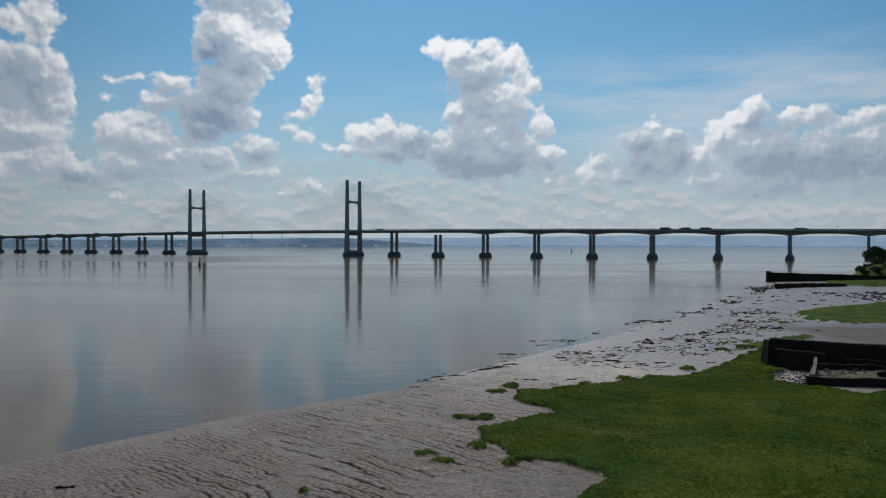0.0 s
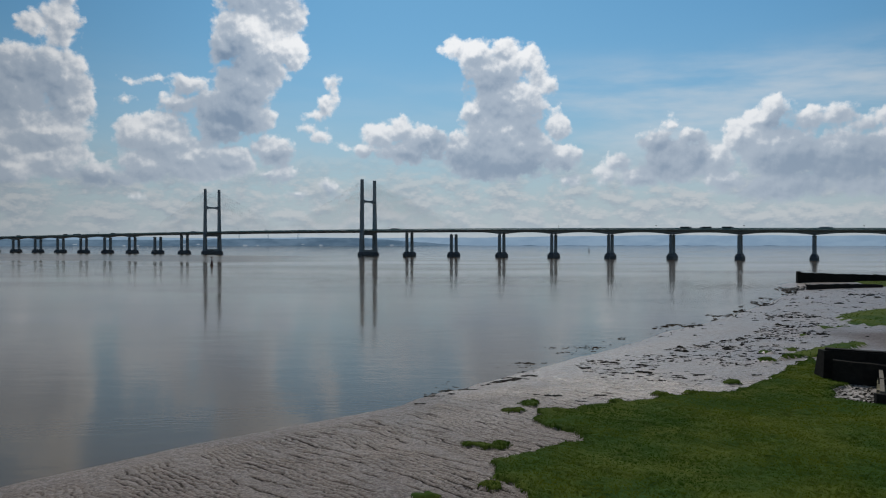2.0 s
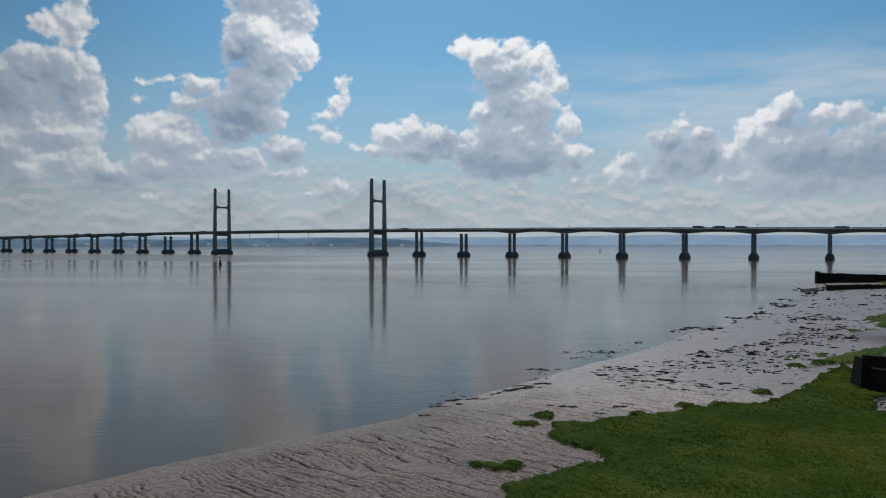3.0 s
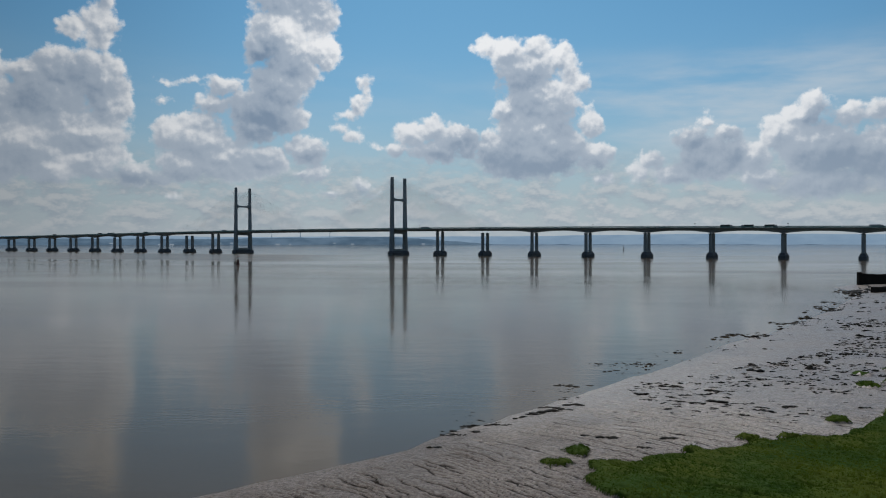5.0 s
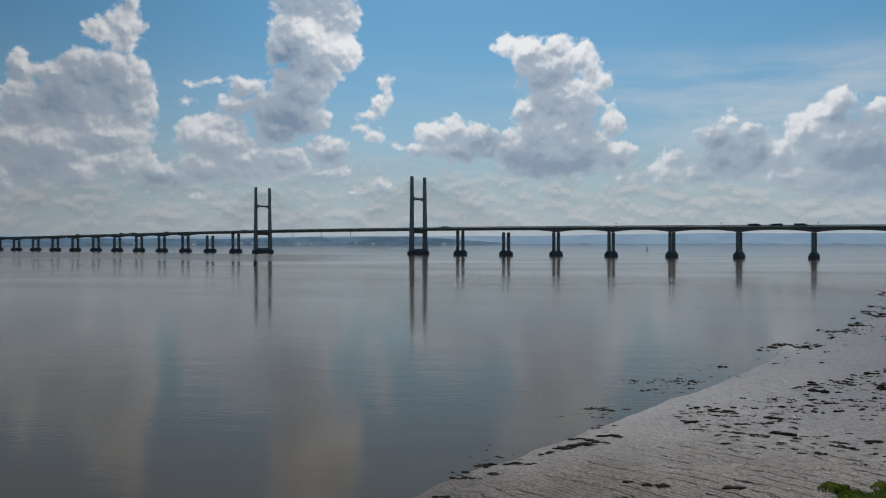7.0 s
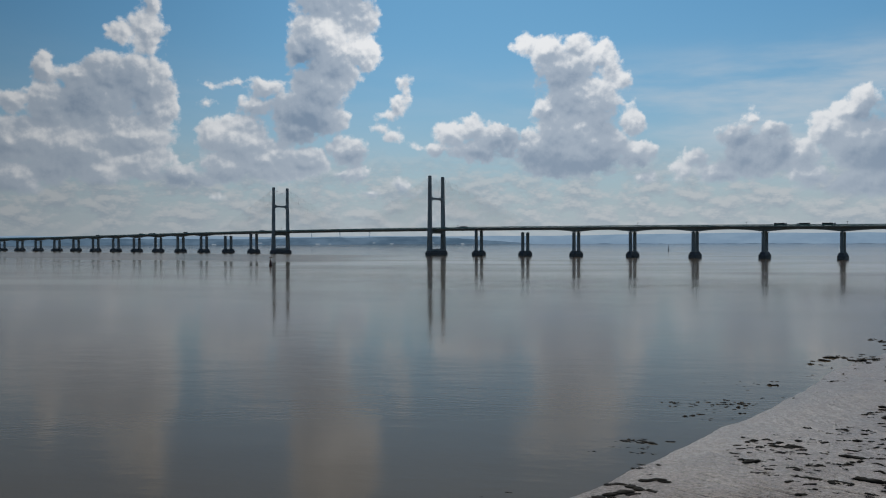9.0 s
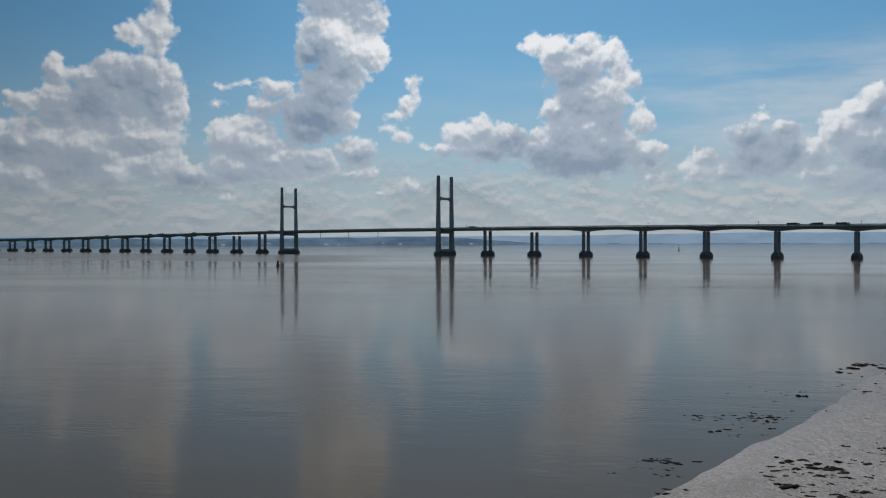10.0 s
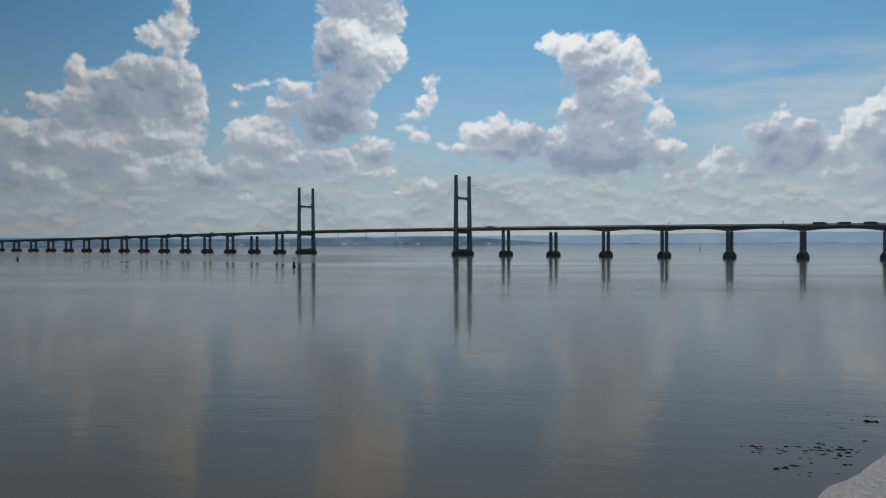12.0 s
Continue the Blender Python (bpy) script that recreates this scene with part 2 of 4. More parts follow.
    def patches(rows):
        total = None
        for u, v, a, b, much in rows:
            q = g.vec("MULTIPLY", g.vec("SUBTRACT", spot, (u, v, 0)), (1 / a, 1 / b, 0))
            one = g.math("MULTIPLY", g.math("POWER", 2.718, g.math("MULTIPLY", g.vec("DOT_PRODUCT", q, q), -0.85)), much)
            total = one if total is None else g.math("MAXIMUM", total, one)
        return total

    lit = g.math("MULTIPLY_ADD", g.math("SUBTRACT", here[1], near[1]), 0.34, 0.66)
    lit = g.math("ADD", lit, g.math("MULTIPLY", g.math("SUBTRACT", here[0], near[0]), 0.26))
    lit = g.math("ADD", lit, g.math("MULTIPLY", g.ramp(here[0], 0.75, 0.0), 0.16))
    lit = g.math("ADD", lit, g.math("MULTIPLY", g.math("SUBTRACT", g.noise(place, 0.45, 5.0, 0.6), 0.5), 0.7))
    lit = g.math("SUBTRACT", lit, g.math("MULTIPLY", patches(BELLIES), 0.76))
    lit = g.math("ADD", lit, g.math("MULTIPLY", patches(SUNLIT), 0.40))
    colour = g.mix(g.ramp(lit, -0.25, 0.52), (0.165, 0.245, 0.360), (0.362, 0.435, 0.530))
    colour = g.mix(g.ramp(lit, 0.46, 1.0), colour, (0.85, 0.865, 0.885))
    colour = g.mix(g.math("MULTIPLY", haze, 0.55), colour, (0.385, 0.44, 0.50))
    # the sky dims away from the sun
    final = g.mix(1.0, g.mix(alpha, blue, colour), g.ramp(g.math("ABSOLUTE", g.math("ADD", az, -6.0)), 14.0, 54.0, 1.0, 0.60), "MULTIPLY")
    back = g.node("ShaderNodeBackground")
    g.put(back.inputs[0], final)
    back.inputs[1].default_value = 1.0
    g.put(g.node("ShaderNodeOutputWorld").inputs[0], back.outputs[0])


SKY_TINT = (0.033, 0.063, 0.0725)
build_world()


# ---------------------------------------------------------------- materials
def material(name, make):
    m = bpy.data.materials.new(name)
    m.use_nodes = True
    g = Net(m.node_tree)
    bsdf = m.node_tree.nodes["Principled BSDF"]
    make(g, bsdf, g.node("ShaderNodeTexCoord").outputs["Object"])
    return m


def plain(name, colour, rough=0.7, metal=0.0, grain=8.0, stain=0.5, spread=0.35, relief=0.02, sheen=0.5):
    """A surface with grain and stains at two scales."""
    def make(g, b, at):
        where = g.node("ShaderNodeNewGeometry").outputs["Position"]
        small, big = g.noise(where, grain, 6.0, 0.6), g.noise(where, stain, 4.0, 0.6)
        v = g.math("ADD", g.math("MULTIPLY", small, 0.4), g.math("MULTIPLY", big, 0.6))
        v = g.ramp(v, 0.3, 0.7, 1.0 - spread, 1.0 + spread, smooth=False)
        n = g.node("ShaderNodeVectorMath", operation="SCALE")
        n.inputs[0].default_value = colour
        g.put(n.inputs["Scale"], v)
        g.put(b.inputs["Base Color"], n.outputs[0])
        g.put(b.inputs["Roughness"], g.ramp(big, 0.3, 0.7, max(0.05, rough - 0.1), min(1.0, rough + 0.1)))
        b.inputs["Metallic"].default_value = metal
        b.inputs["Specular IOR Level"].default_value = sheen
        if relief:
            g.put(b.inputs["Normal"], g.bump(small, 0.5, relief))
    return material(name, make)


def make_water(g, b, at):
    where = g.node("ShaderNodeNewGeometry").outputs["Position"]
    drift = g.noise(where, 0.006, 4.0, 0.55)
    tint = g.mix(g.ramp(drift, 0.35, 0.65), (0.108, 0.083, 0.054), (0.128, 0.100, 0.068))
    g.put(b.inputs["Base Color"], tint)
    b.inputs["IOR"].default_value = 1.19
    calm = g.noise(g.vec("MULTIPLY", where, (0.30, 1.0, 1.0)), 0.009, 5.0, 0.6)
    # a light breeze roughens a long streak off the far piers
    p = g.node("ShaderNodeSeparateXYZ")
    g.put(p.inputs[0], where)
    off = g.math("ADD", g.math("ADD", p.outputs[1], g.math("MULTIPLY", p.outputs[0], 0.45)), g.math("MULTIPLY", calm, 260.0))
    streak = g.math("MULTIPLY", g.ramp(off, 880.0, 1010.0), g.math("MULTIPLY", g.ramp(off, 1500.0, 1360.0), g.ramp(p.outputs[0], -180.0, -330.0)))
    g.put(b.inputs["Roughness"], g.math("ADD", g.ramp(calm, 0.35, 0.7, 0.075, 0.145), g.math("MULTIPLY", streak, 0.13)))
    ripple = g.noise(g.vec("MULTIPLY", where, (0.45, 1.0, 1.0)), 0.9, 3.0, 0.55)
    swell = g.noise(g.vec("MULTIPLY", where, (0.4, 1.0, 1.0)), 0.16, 3.0, 0.5)
    g.put(b.inputs["Normal"], g.bump(g.math("ADD", g.math("MULTIPLY", ripple, 0.06), g.math("MULTIPLY", swell, 0.14)),
                                     g.ramp(calm, 0.35, 0.7, 0.16, 0.6), 1.0))


def make_mud(g, b, at):
    where = g.node("ShaderNodeNewGeometry").outputs["Position"]
    big, mid, small = g.noise(where, 0.07, 4.0, 0.6), g.noise(where, 0.8, 5.0, 0.65), g.noise(where, 2.8, 7.0, 0.72)
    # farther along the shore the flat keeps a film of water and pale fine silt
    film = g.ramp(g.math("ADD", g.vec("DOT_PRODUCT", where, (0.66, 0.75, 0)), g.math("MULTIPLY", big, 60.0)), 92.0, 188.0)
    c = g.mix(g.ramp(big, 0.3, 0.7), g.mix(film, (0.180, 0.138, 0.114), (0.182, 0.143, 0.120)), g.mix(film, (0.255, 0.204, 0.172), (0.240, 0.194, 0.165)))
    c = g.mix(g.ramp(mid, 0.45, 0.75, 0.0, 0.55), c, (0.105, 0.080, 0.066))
    # clods and crumbs: shaded hollows and glinting crests, painted along the bump's noise
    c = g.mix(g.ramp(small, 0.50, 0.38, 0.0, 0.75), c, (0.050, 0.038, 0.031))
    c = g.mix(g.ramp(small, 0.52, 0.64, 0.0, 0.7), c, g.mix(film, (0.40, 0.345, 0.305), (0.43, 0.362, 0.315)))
    # a brown bank of firm silt behind the quay
    p = g.node("ShaderNodeSeparateXYZ")
    g.put(p.inputs[0], g.vec("ADD", where, g.vec("MULTIPLY", g.noise(where, 0.12, 4.0, 0.6, True), (16, 16, 0))))
    bank = g.math("MULTIPLY", g.ramp(p.outputs[0], 90.0, 106.0), g.math("MULTIPLY", g.ramp(p.outputs[1], 146.0, 160.0), g.ramp(p.outputs[1], 226.0, 206.0)))
    c = g.mix(g.math("MULTIPLY", bank, 0.85), c, (0.118, 0.084, 0.066))
    # shade of the runnels, along with dark wet silt, is painted by cut depth
    silt_shade = g.ramp(g.node("ShaderNodeAttribute", attribute_name="silt_shade").outputs["Fac"], 0.03, 0.13)
    c = g.mix(g.math("MULTIPLY", silt_shade, 0.9), c, (0.014, 0.011, 0.009))
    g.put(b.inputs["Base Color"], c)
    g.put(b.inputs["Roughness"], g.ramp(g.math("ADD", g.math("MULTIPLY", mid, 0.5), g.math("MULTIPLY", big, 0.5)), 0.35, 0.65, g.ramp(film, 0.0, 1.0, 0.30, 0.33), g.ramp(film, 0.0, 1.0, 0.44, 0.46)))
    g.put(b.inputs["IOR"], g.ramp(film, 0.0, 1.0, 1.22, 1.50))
    g.put(b.inputs["Specular IOR Level"], g.math("SUBTRACT", 0.5, g.math("MAXIMUM", g.math("MULTIPLY", silt_shade, 0.45), g.math("MULTIPLY", bank, 0.46))))
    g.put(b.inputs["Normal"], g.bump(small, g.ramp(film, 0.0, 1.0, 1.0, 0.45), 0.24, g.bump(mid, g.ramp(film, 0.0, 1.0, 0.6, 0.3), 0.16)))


def make_turf(g, b, at):
    where = g.node("ShaderNodeNewGeometry").outputs["Position"]
    big, small = g.noise(where, 0.10, 5.0, 0.6), g.noise(where, 3.0, 5.0, 0.65)
    c = g.mix(g.ramp(big, 0.35, 0.65), (0.027, 0.066, 0.007), (0.076, 0.098, 0.010))
    c = g.mix(g.ramp(small, 0.4, 0.7, 0.0, 0.4), c, (0.036, 0.058, 0.008))
    g.put(b.inputs["Base Color"], c)
    b.inputs["Roughness"].default_value = 0.85
    b.inputs["Specular IOR Level"].default_value = 0.06
    g.put(b.inputs["Normal"], g.bump(small, 0.8, 0.15))


def make_blades(g, b, at):
    geo = g.node("ShaderNodeNewGeometry")
    big, mid = g.noise(geo.outputs["Position"], 0.07, 4.0, 0.6), g.noise(geo.outputs["Position"], 0.5, 4.0, 0.6)
    c = g.mix(g.ramp(big, 0.36, 0.64), (0.040, 0.086, 0.008), (0.116, 0.142, 0.012))
    c = g.mix(g.ramp(mid, 0.45, 0.75, 0.0, 0.45), c, (0.045, 0.082, 0.008))
    fringe = g.ramp(g.node("ShaderNodeAttribute", attribute_name="inward").outputs["Fac"], 2.6, 0.3)
    c = g.mix(g.math("MULTIPLY", fringe, 0.7), c, (0.026, 0.064, 0.009))
    c = g.mix(g.ramp(geo.outputs["Random Per Island"], 0.0, 1.0, 0.0, 0.14, smooth=False), c, (0.026, 0.042, 0.005))
    g.put(b.inputs["Base Color"], c)
    b.inputs["Roughness"].default_value = 0.8
    b.inputs["Specular IOR Level"].default_value = 0.04
    # thin blades let part of the light through
    thin, both = g.node("ShaderNodeBsdfTranslucent"), g.node("ShaderNodeMixShader")
    g.put(thin.inputs[0], c)
    both.inputs[0].default_value = 0.6
    g.put(both.inputs[1], b.outputs[0])
    g.put(both.inputs[2], thin.outputs[0])
    g.put(g.tree.nodes["Material Output"].inputs[0], both.outputs[0])


def make_leaves(g, b, at):
    geo = g.node("ShaderNodeNewGeometry")
    c = g.mix(geo.outputs["Random Per Island"], (0.020, 0.038, 0.010), (0.055, 0.085, 0.020))
    g.put(b.inputs["Base Color"], c)
    b.inputs["Roughness"].default_value = 0.7


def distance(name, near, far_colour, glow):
    """Land so far off that the air in front of it outshines it. That haze is painted as emission."""
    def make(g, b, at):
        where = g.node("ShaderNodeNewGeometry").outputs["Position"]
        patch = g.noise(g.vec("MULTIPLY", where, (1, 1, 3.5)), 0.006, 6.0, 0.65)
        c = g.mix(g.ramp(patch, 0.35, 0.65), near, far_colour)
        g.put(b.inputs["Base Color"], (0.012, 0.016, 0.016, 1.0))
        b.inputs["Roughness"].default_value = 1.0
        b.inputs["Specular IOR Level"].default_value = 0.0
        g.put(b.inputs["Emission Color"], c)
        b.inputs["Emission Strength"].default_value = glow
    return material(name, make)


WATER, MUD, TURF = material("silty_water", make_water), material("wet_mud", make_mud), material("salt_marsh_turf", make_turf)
BLADES, LEAVES = material("marsh_grass", make_blades), material("leaves", make_leaves)
# the concrete's blue cast stands in for haze in front of the bridge
CONCRETE = plain("bridge_concrete", (0.19, 0.235, 0.26), 0.8, grain=0.6, stain=0.06, spread=0.3, relief=0.05)
CAISSON = plain("wet_caisson_concrete", (0.075, 0.092, 0.105), 0.75, grain=0.5, stain=0.15, spread=0.4, relief=0.05)
SHIELD = plain("wind_shield_steel", (0.075, 0.19, 0.18), 0.6, grain=0.5, stain=0.08, spread=0.3, relief=0)
CABLE = plain("stay_cable_sheath", (0.42, 0.44, 0.44), 0.5, relief=0)
WALLSTONE = plain("weedy_dark_stone", (0.020, 0.018, 0.015), 0.9, grain=1.6, stain=0.4, spread=0.5, relief=0.1, sheen=0.12)
COPING = plain("weathered_coping", (0.075, 0.068, 0.058), 0.85, grain=2.0, stain=0.5, spread=0.35, relief=0.05)
WEED = plain("bladder_wrack", (0.013, 0.011, 0.008), 0.8, grain=5.0, stain=1.0, spread=0.5, relief=0.06, sheen=0.1)
BOULDER = plain("grey_boulder", (0.055, 0.053, 0.05), 0.85, grain=2.0, stain=0.4, spread=0.45, relief=0.06)
SHINGLE = plain("pale_shingle", (0.30, 0.275, 0.25), 0.9, grain=2.2, stain=0.9, spread=0.85, relief=0.05)
OVERGROWN = plain("overgrown_rubble", (0.145, 0.132, 0.085), 0.9, grain=1.4, stain=0.35, spread=0.75, relief=0.12, sheen=0.1)
PALESTONE = plain("pale_weathered_stone", (0.17, 0.15, 0.12), 0.85, grain=2.0, stain=0.5, spread=0.4, relief=0.05, sheen=0.2)
TIMBER = plain("grey_timber", (0.17, 0.145, 0.12), 0.8, grain=3.0, stain=0.6, spread=0.3, relief=0.03)
BARK = plain("bark", (0.06, 0.048, 0.036), 0.9, grain=4.0, stain=1.0, relief=0.04)
RED = plain("red_paint", (0.07, 0.014, 0.012), 0.5, grain=2.0, relief=0)
BLACK = plain("black_paint", (0.022, 0.022, 0.024), 0.5, grain=2.0, relief=0)
WHITE = plain("white_paint", (0.72, 0.72, 0.70), 0.5, grain=2.0, spread=0.1, relief=0)
GREYPAINT = plain("grey_paint", (0.25, 0.27, 0.30), 0.5, grain=2.0, spread=0.2, relief=0)
RUBBER = plain("rubber", (0.02, 0.02, 0.02), 0.8, relief=0)
# haze is part of these emission colours, so both shores glow
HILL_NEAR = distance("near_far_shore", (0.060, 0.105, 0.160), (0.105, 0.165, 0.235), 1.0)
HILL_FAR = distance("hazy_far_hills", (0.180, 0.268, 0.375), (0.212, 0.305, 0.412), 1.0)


# ---------------------------------------------------------------- building helpers
def finish(name, bm, mat, parent=None, smooth=False):
    mesh = bpy.data.meshes.new(name)
    bmesh.ops.recalc_face_normals(bm, faces=bm.faces)
    bm.to_mesh(mesh)
    bm.free()
    for m in mat if isinstance(mat, (list, tuple)) else (mat,):
        mesh.materials.append(m)
    if smooth:
        mesh.polygons.foreach_set("use_smooth", [True] * len(mesh.polygons))
    ob = new(name, mesh)
    ob.parent = parent
    return ob


def part(name, bm, mat, parent, label="", smooth=False):
    return tagged(finish(name, bm, mat, parent, smooth), label)


def thing(name, m, label, category, group="", kind=""):
    ob = new(name)
    ob.matrix_basis = m
    return tagged(ob, label, category, group, kind)


def arrays(name, verts, faces, mat, smooth=False):
    """A mesh from arrays of places and of corners (three or four a face)."""
    mesh = bpy.data.meshes.new(name)
    verts, faces = np.asarray(verts, np.float32), np.asarray(faces, np.int32)
    mesh.vertices.add(len(verts))
    mesh.vertices.foreach_set("co", verts.ravel())
    mesh.loops.add(faces.size)
    mesh.loops.foreach_set("vertex_index", faces.ravel())
    mesh.polygons.add(len(faces))
    mesh.polygons.foreach_set("loop_start", np.arange(len(faces), dtype=np.int32) * faces.shape[1])
    if smooth:
        mesh.polygons.foreach_set("use_smooth", np.ones(len(faces), bool))
    mesh.update(calc_edges=True)
    for m in mat if isinstance(mat, (list, tuple)) else (mat,):
        mesh.materials.append(m)
    return mesh


def block(bm, x0, x1, y0, y1, z0, z1, top=1.0, topy=None, bevel=0.0):
    """A box, drawn in or out towards its top."""
    topy = top if topy is None else topy
    cx, cy, hx, hy = (x0 + x1) / 2, (y0 + y1) / 2, (x1 - x0) / 2, (y1 - y0) / 2
    v = [bm.verts.new((cx + sx * hx * (top if z == z1 else 1), cy + sy * hy * (topy if z == z1 else 1), z))
         for z in (z0, z1) for sx, sy in ((-1, -1), (1, -1), (1, 1), (-1, 1))]
    f = [bm.faces.new([v[i] for i in q]) for q in ((3, 2, 1, 0), (4, 5, 6, 7), (0, 1, 5, 4), (1, 2, 6, 5), (2, 3, 7, 6), (3, 0, 4, 7))]
    if bevel:
        bmesh.ops.bevel(bm, geom=list({e for q in f for e in q.edges}), offset=bevel, segments=1, affect="EDGES")
    return bm


def loft(bm, rings, closed=True):
    """Skin between rings of places, with ends."""
    rows = [[bm.verts.new(p) for p in ring] for ring in rings]
    n = len(rows[0])
    for a, b in zip(rows, rows[1:]):
        for i in range(n if closed else n - 1):
            bm.faces.new((a[i], a[(i + 1) % n], b[(i + 1) % n], b[i]))
    if closed:
        bm.faces.new(rows[0][::-1])
        bm.faces.new(rows[-1])
    return bm


def tube(bm, a, b, ra, rb=None, sides=6):
    a, b = Vector(a), Vector(b)
    turn = (b - a).to_track_quat("Z", "Y").to_matrix()
    rb = ra if rb is None else rb
    ring = [Vector((math.cos(2 * math.pi * i / sides), math.sin(2 * math.pi * i / sides), 0)) for i in range(sides)]
    return loft(bm, [[a + turn @ (p * ra) for p in ring], [b + turn @ (p * rb) for p in ring]])


def fbm(x, y, scale, octaves=4, seed=0):
    """Value noise on arrays, about -1 to 1."""
    rng = np.random.RandomState(100 + seed)
    table = rng.rand(256, 256) * 2 - 1
    total, weight, amp = 0.0, 0.0, 1.0
    for o in range(octaves):
        u, v = x / scale * 2**o + 17.3 * o + 900.0, y / scale * 2**o + 9.1 * o + 900.0
        i, j = np.floor(u).astype(int), np.floor(v).astype(int)
        a, b = u - i, v - j
        a, b = a * a * (3 - 2 * a), b * b * (3 - 2 * b)
        t = lambda p, q: table[p % 256, q % 256]
        total = total + amp * ((t(i, j) * (1 - a) + t(i + 1, j) * a) * (1 - b) + (t(i, j + 1) * (1 - a) + t(i + 1, j + 1) * a) * b)
        weight, amp = weight + amp, amp * 0.5
    return total / weight * 1.6


def step(v, low, high):
    u = np.clip((v - low) / (high - low), 0, 1)
    return u * u * (3 - 2 * u)


# ---------------------------------------------------------------- shape of the shore
SHORE = ((-4900, -4300), (-900, -760), (-300, -190), (-120, 2), (-75, 50), (-48, 80.5), (-40, 90), (-30, 102), (-16, 114.5), (-7.8, 122.5),
         (-3, 131), (2, 136), (8, 144.5), (15, 154), (25, 168), (35, 181), (48, 200), (56, 214), (76, 238), (121, 306),
         (173, 394), (190, 431), (221, 434), (243, 450), (264, 486), (322, 575), (440, 710), (800, 950), (2200, 1500), (4900, 2600))
MARSH = ((13, 20), (9, 45), (11, 62), (11.9, 65.7), (16, 71), (15.6, 72.6), (12.8, 77.2), (10.3, 76.4), (6.9, 77.2), (5.4, 84.9), (3.2, 90.0), (6.0, 93.8), (14.8, 98.6),
         (15.0, 100.4), (10.8, 107.6), (11.2, 110.0), (15.0, 114.6), (19.4, 117.6), (29.3, 121.6), (40.3, 127.0), (48.6, 134.0), (59.8, 149.0), (69.0, 160.0),
         (66, 150), (61.5, 139), (62, 131), (57.6, 128), (55.0, 122), (59.5, 116.5), (64, 112), (72, 111), (150, 85), (300, 40), (300, -200), (30, -200))
STRIP = ((110, 224), (116, 240), (130, 258), (149, 271), (172, 286), (230, 300), (260, 270), (150, 215), (128, 213), (115, 210))
HEADLAND = ((212, 402), (226, 392), (330, 360), (900, 300), (900, 780), (560, 780), (360, 620), (262, 490), (232, 436), (214, 420))
SPIT = ((60, 158), (67, 166), (75, 172), (86, 183), (92, 186), (90, 178), (78, 166))

ISLETS = ((11.0, 119.9, 1.5), (8.3, 115.5, 1.4), (13.3, 114.2, 1.9), (30.7, 125.4, 1.2), (23.3, 119.9, 1.2), (44.6, 134.5, 1.4), (35.2, 125.9, 1.0),
          (-2.6, 80.5, 1.0), (-1.4, 80.4, 0.9), (-0.2, 77.4, 1.0), (0.6, 77.6, 0.8), (6.8, 76.6, 0.9), (3.4, 83.5, 0.9), (4.4, 83.6, 0.7), (2.2, 97.9, 1.1), (3.8, 97.5, 1.3),
          (5.6, 97.4, 1.2), (-12.9, 68.2, 0.6), (60, 158, 1.6), (64, 168, 1.5), (70, 172, 1.4), (84, 196, 1.6), (98, 214, 2.2), (104, 216, 2.0))
PEBBLES = ((55, 134), (60, 134.5), (66, 132), (63, 128), (58, 116), (63, 110), (70, 110), (66, 100), (58, 108), (52, 121))


def to_line(x, y, line):
    """Distance to a line of places, and on which side of it a place lies (right of its run: positive)."""
    best, side = np.full(x.shape, 1e9), np.zeros(x.shape)
    for (ax, ay), (bx, by) in zip(line, line[1:]):
        ex, ey = bx - ax, by - ay
        t = np.clip(((x - ax) * ex + (y - ay) * ey) / (ex * ex + ey * ey), 0, 1)
        d = np.hypot(x - ax - t * ex, y - ay - t * ey)
        s = np.sign((x - ax) * ey - (y - ay) * ex)
        near = d < best
        side[near], best[near] = s[near], d[near]
    return best, side


def inside(x, y, ring):
    """Distance inside (positive) or outside (negative) a closed outline."""
    d, _ = to_line(x, y, ring + ring[:1])
    odd = np.zeros(x.shape, bool)
    for (ax, ay), (bx, by) in zip(ring, ring[1:] + ring[:1]):
        if ay != by:
            odd ^= ((ay > y) != (by > y)) & (x < (bx - ax) * (y - ay) / (by - ay) + ax)
    return np.where(odd, d, -d)


def shore(x, y):
    """Metres inland of the water's edge."""
    d, s = to_line(x, y, SHORE)
    return d * s


def marsh(x, y):
    wx = x + 1.3 * fbm(x, y, 4.5, 4, 1)
    wy = y + 1.6 * fbm(x, y, 4.5, 4, 2)
    m = inside(wx, wy, MARSH)
    far = np.maximum(inside(wx + 2 * fbm(x, y, 14, 3, 3), wy + 4 * fbm(x, y, 14, 3, 4), STRIP),
                     inside(wx, wy + 3 * fbm(x, y, 14, 3, 5), HEADLAND))
    far = np.maximum(far, inside(wx, wy + 2 * fbm(x, y, 9, 3, 6), SPIT) - 0.3)
    for ix, iy, r in ISLETS:
        near = (np.abs(x - ix) < 6) & (np.abs(y - iy) < 6)
        if near.any():
            m[near] = np.maximum(m[near], r - np.hypot(x[near] - ix + 0.5 * fbm(x[near], y[near], 1.4, 2, 18), (y[near] - iy) * 0.9 + 0.5 * fbm(x[near], y[near], 1.4, 2, 19)))
    return np.maximum(m, far)


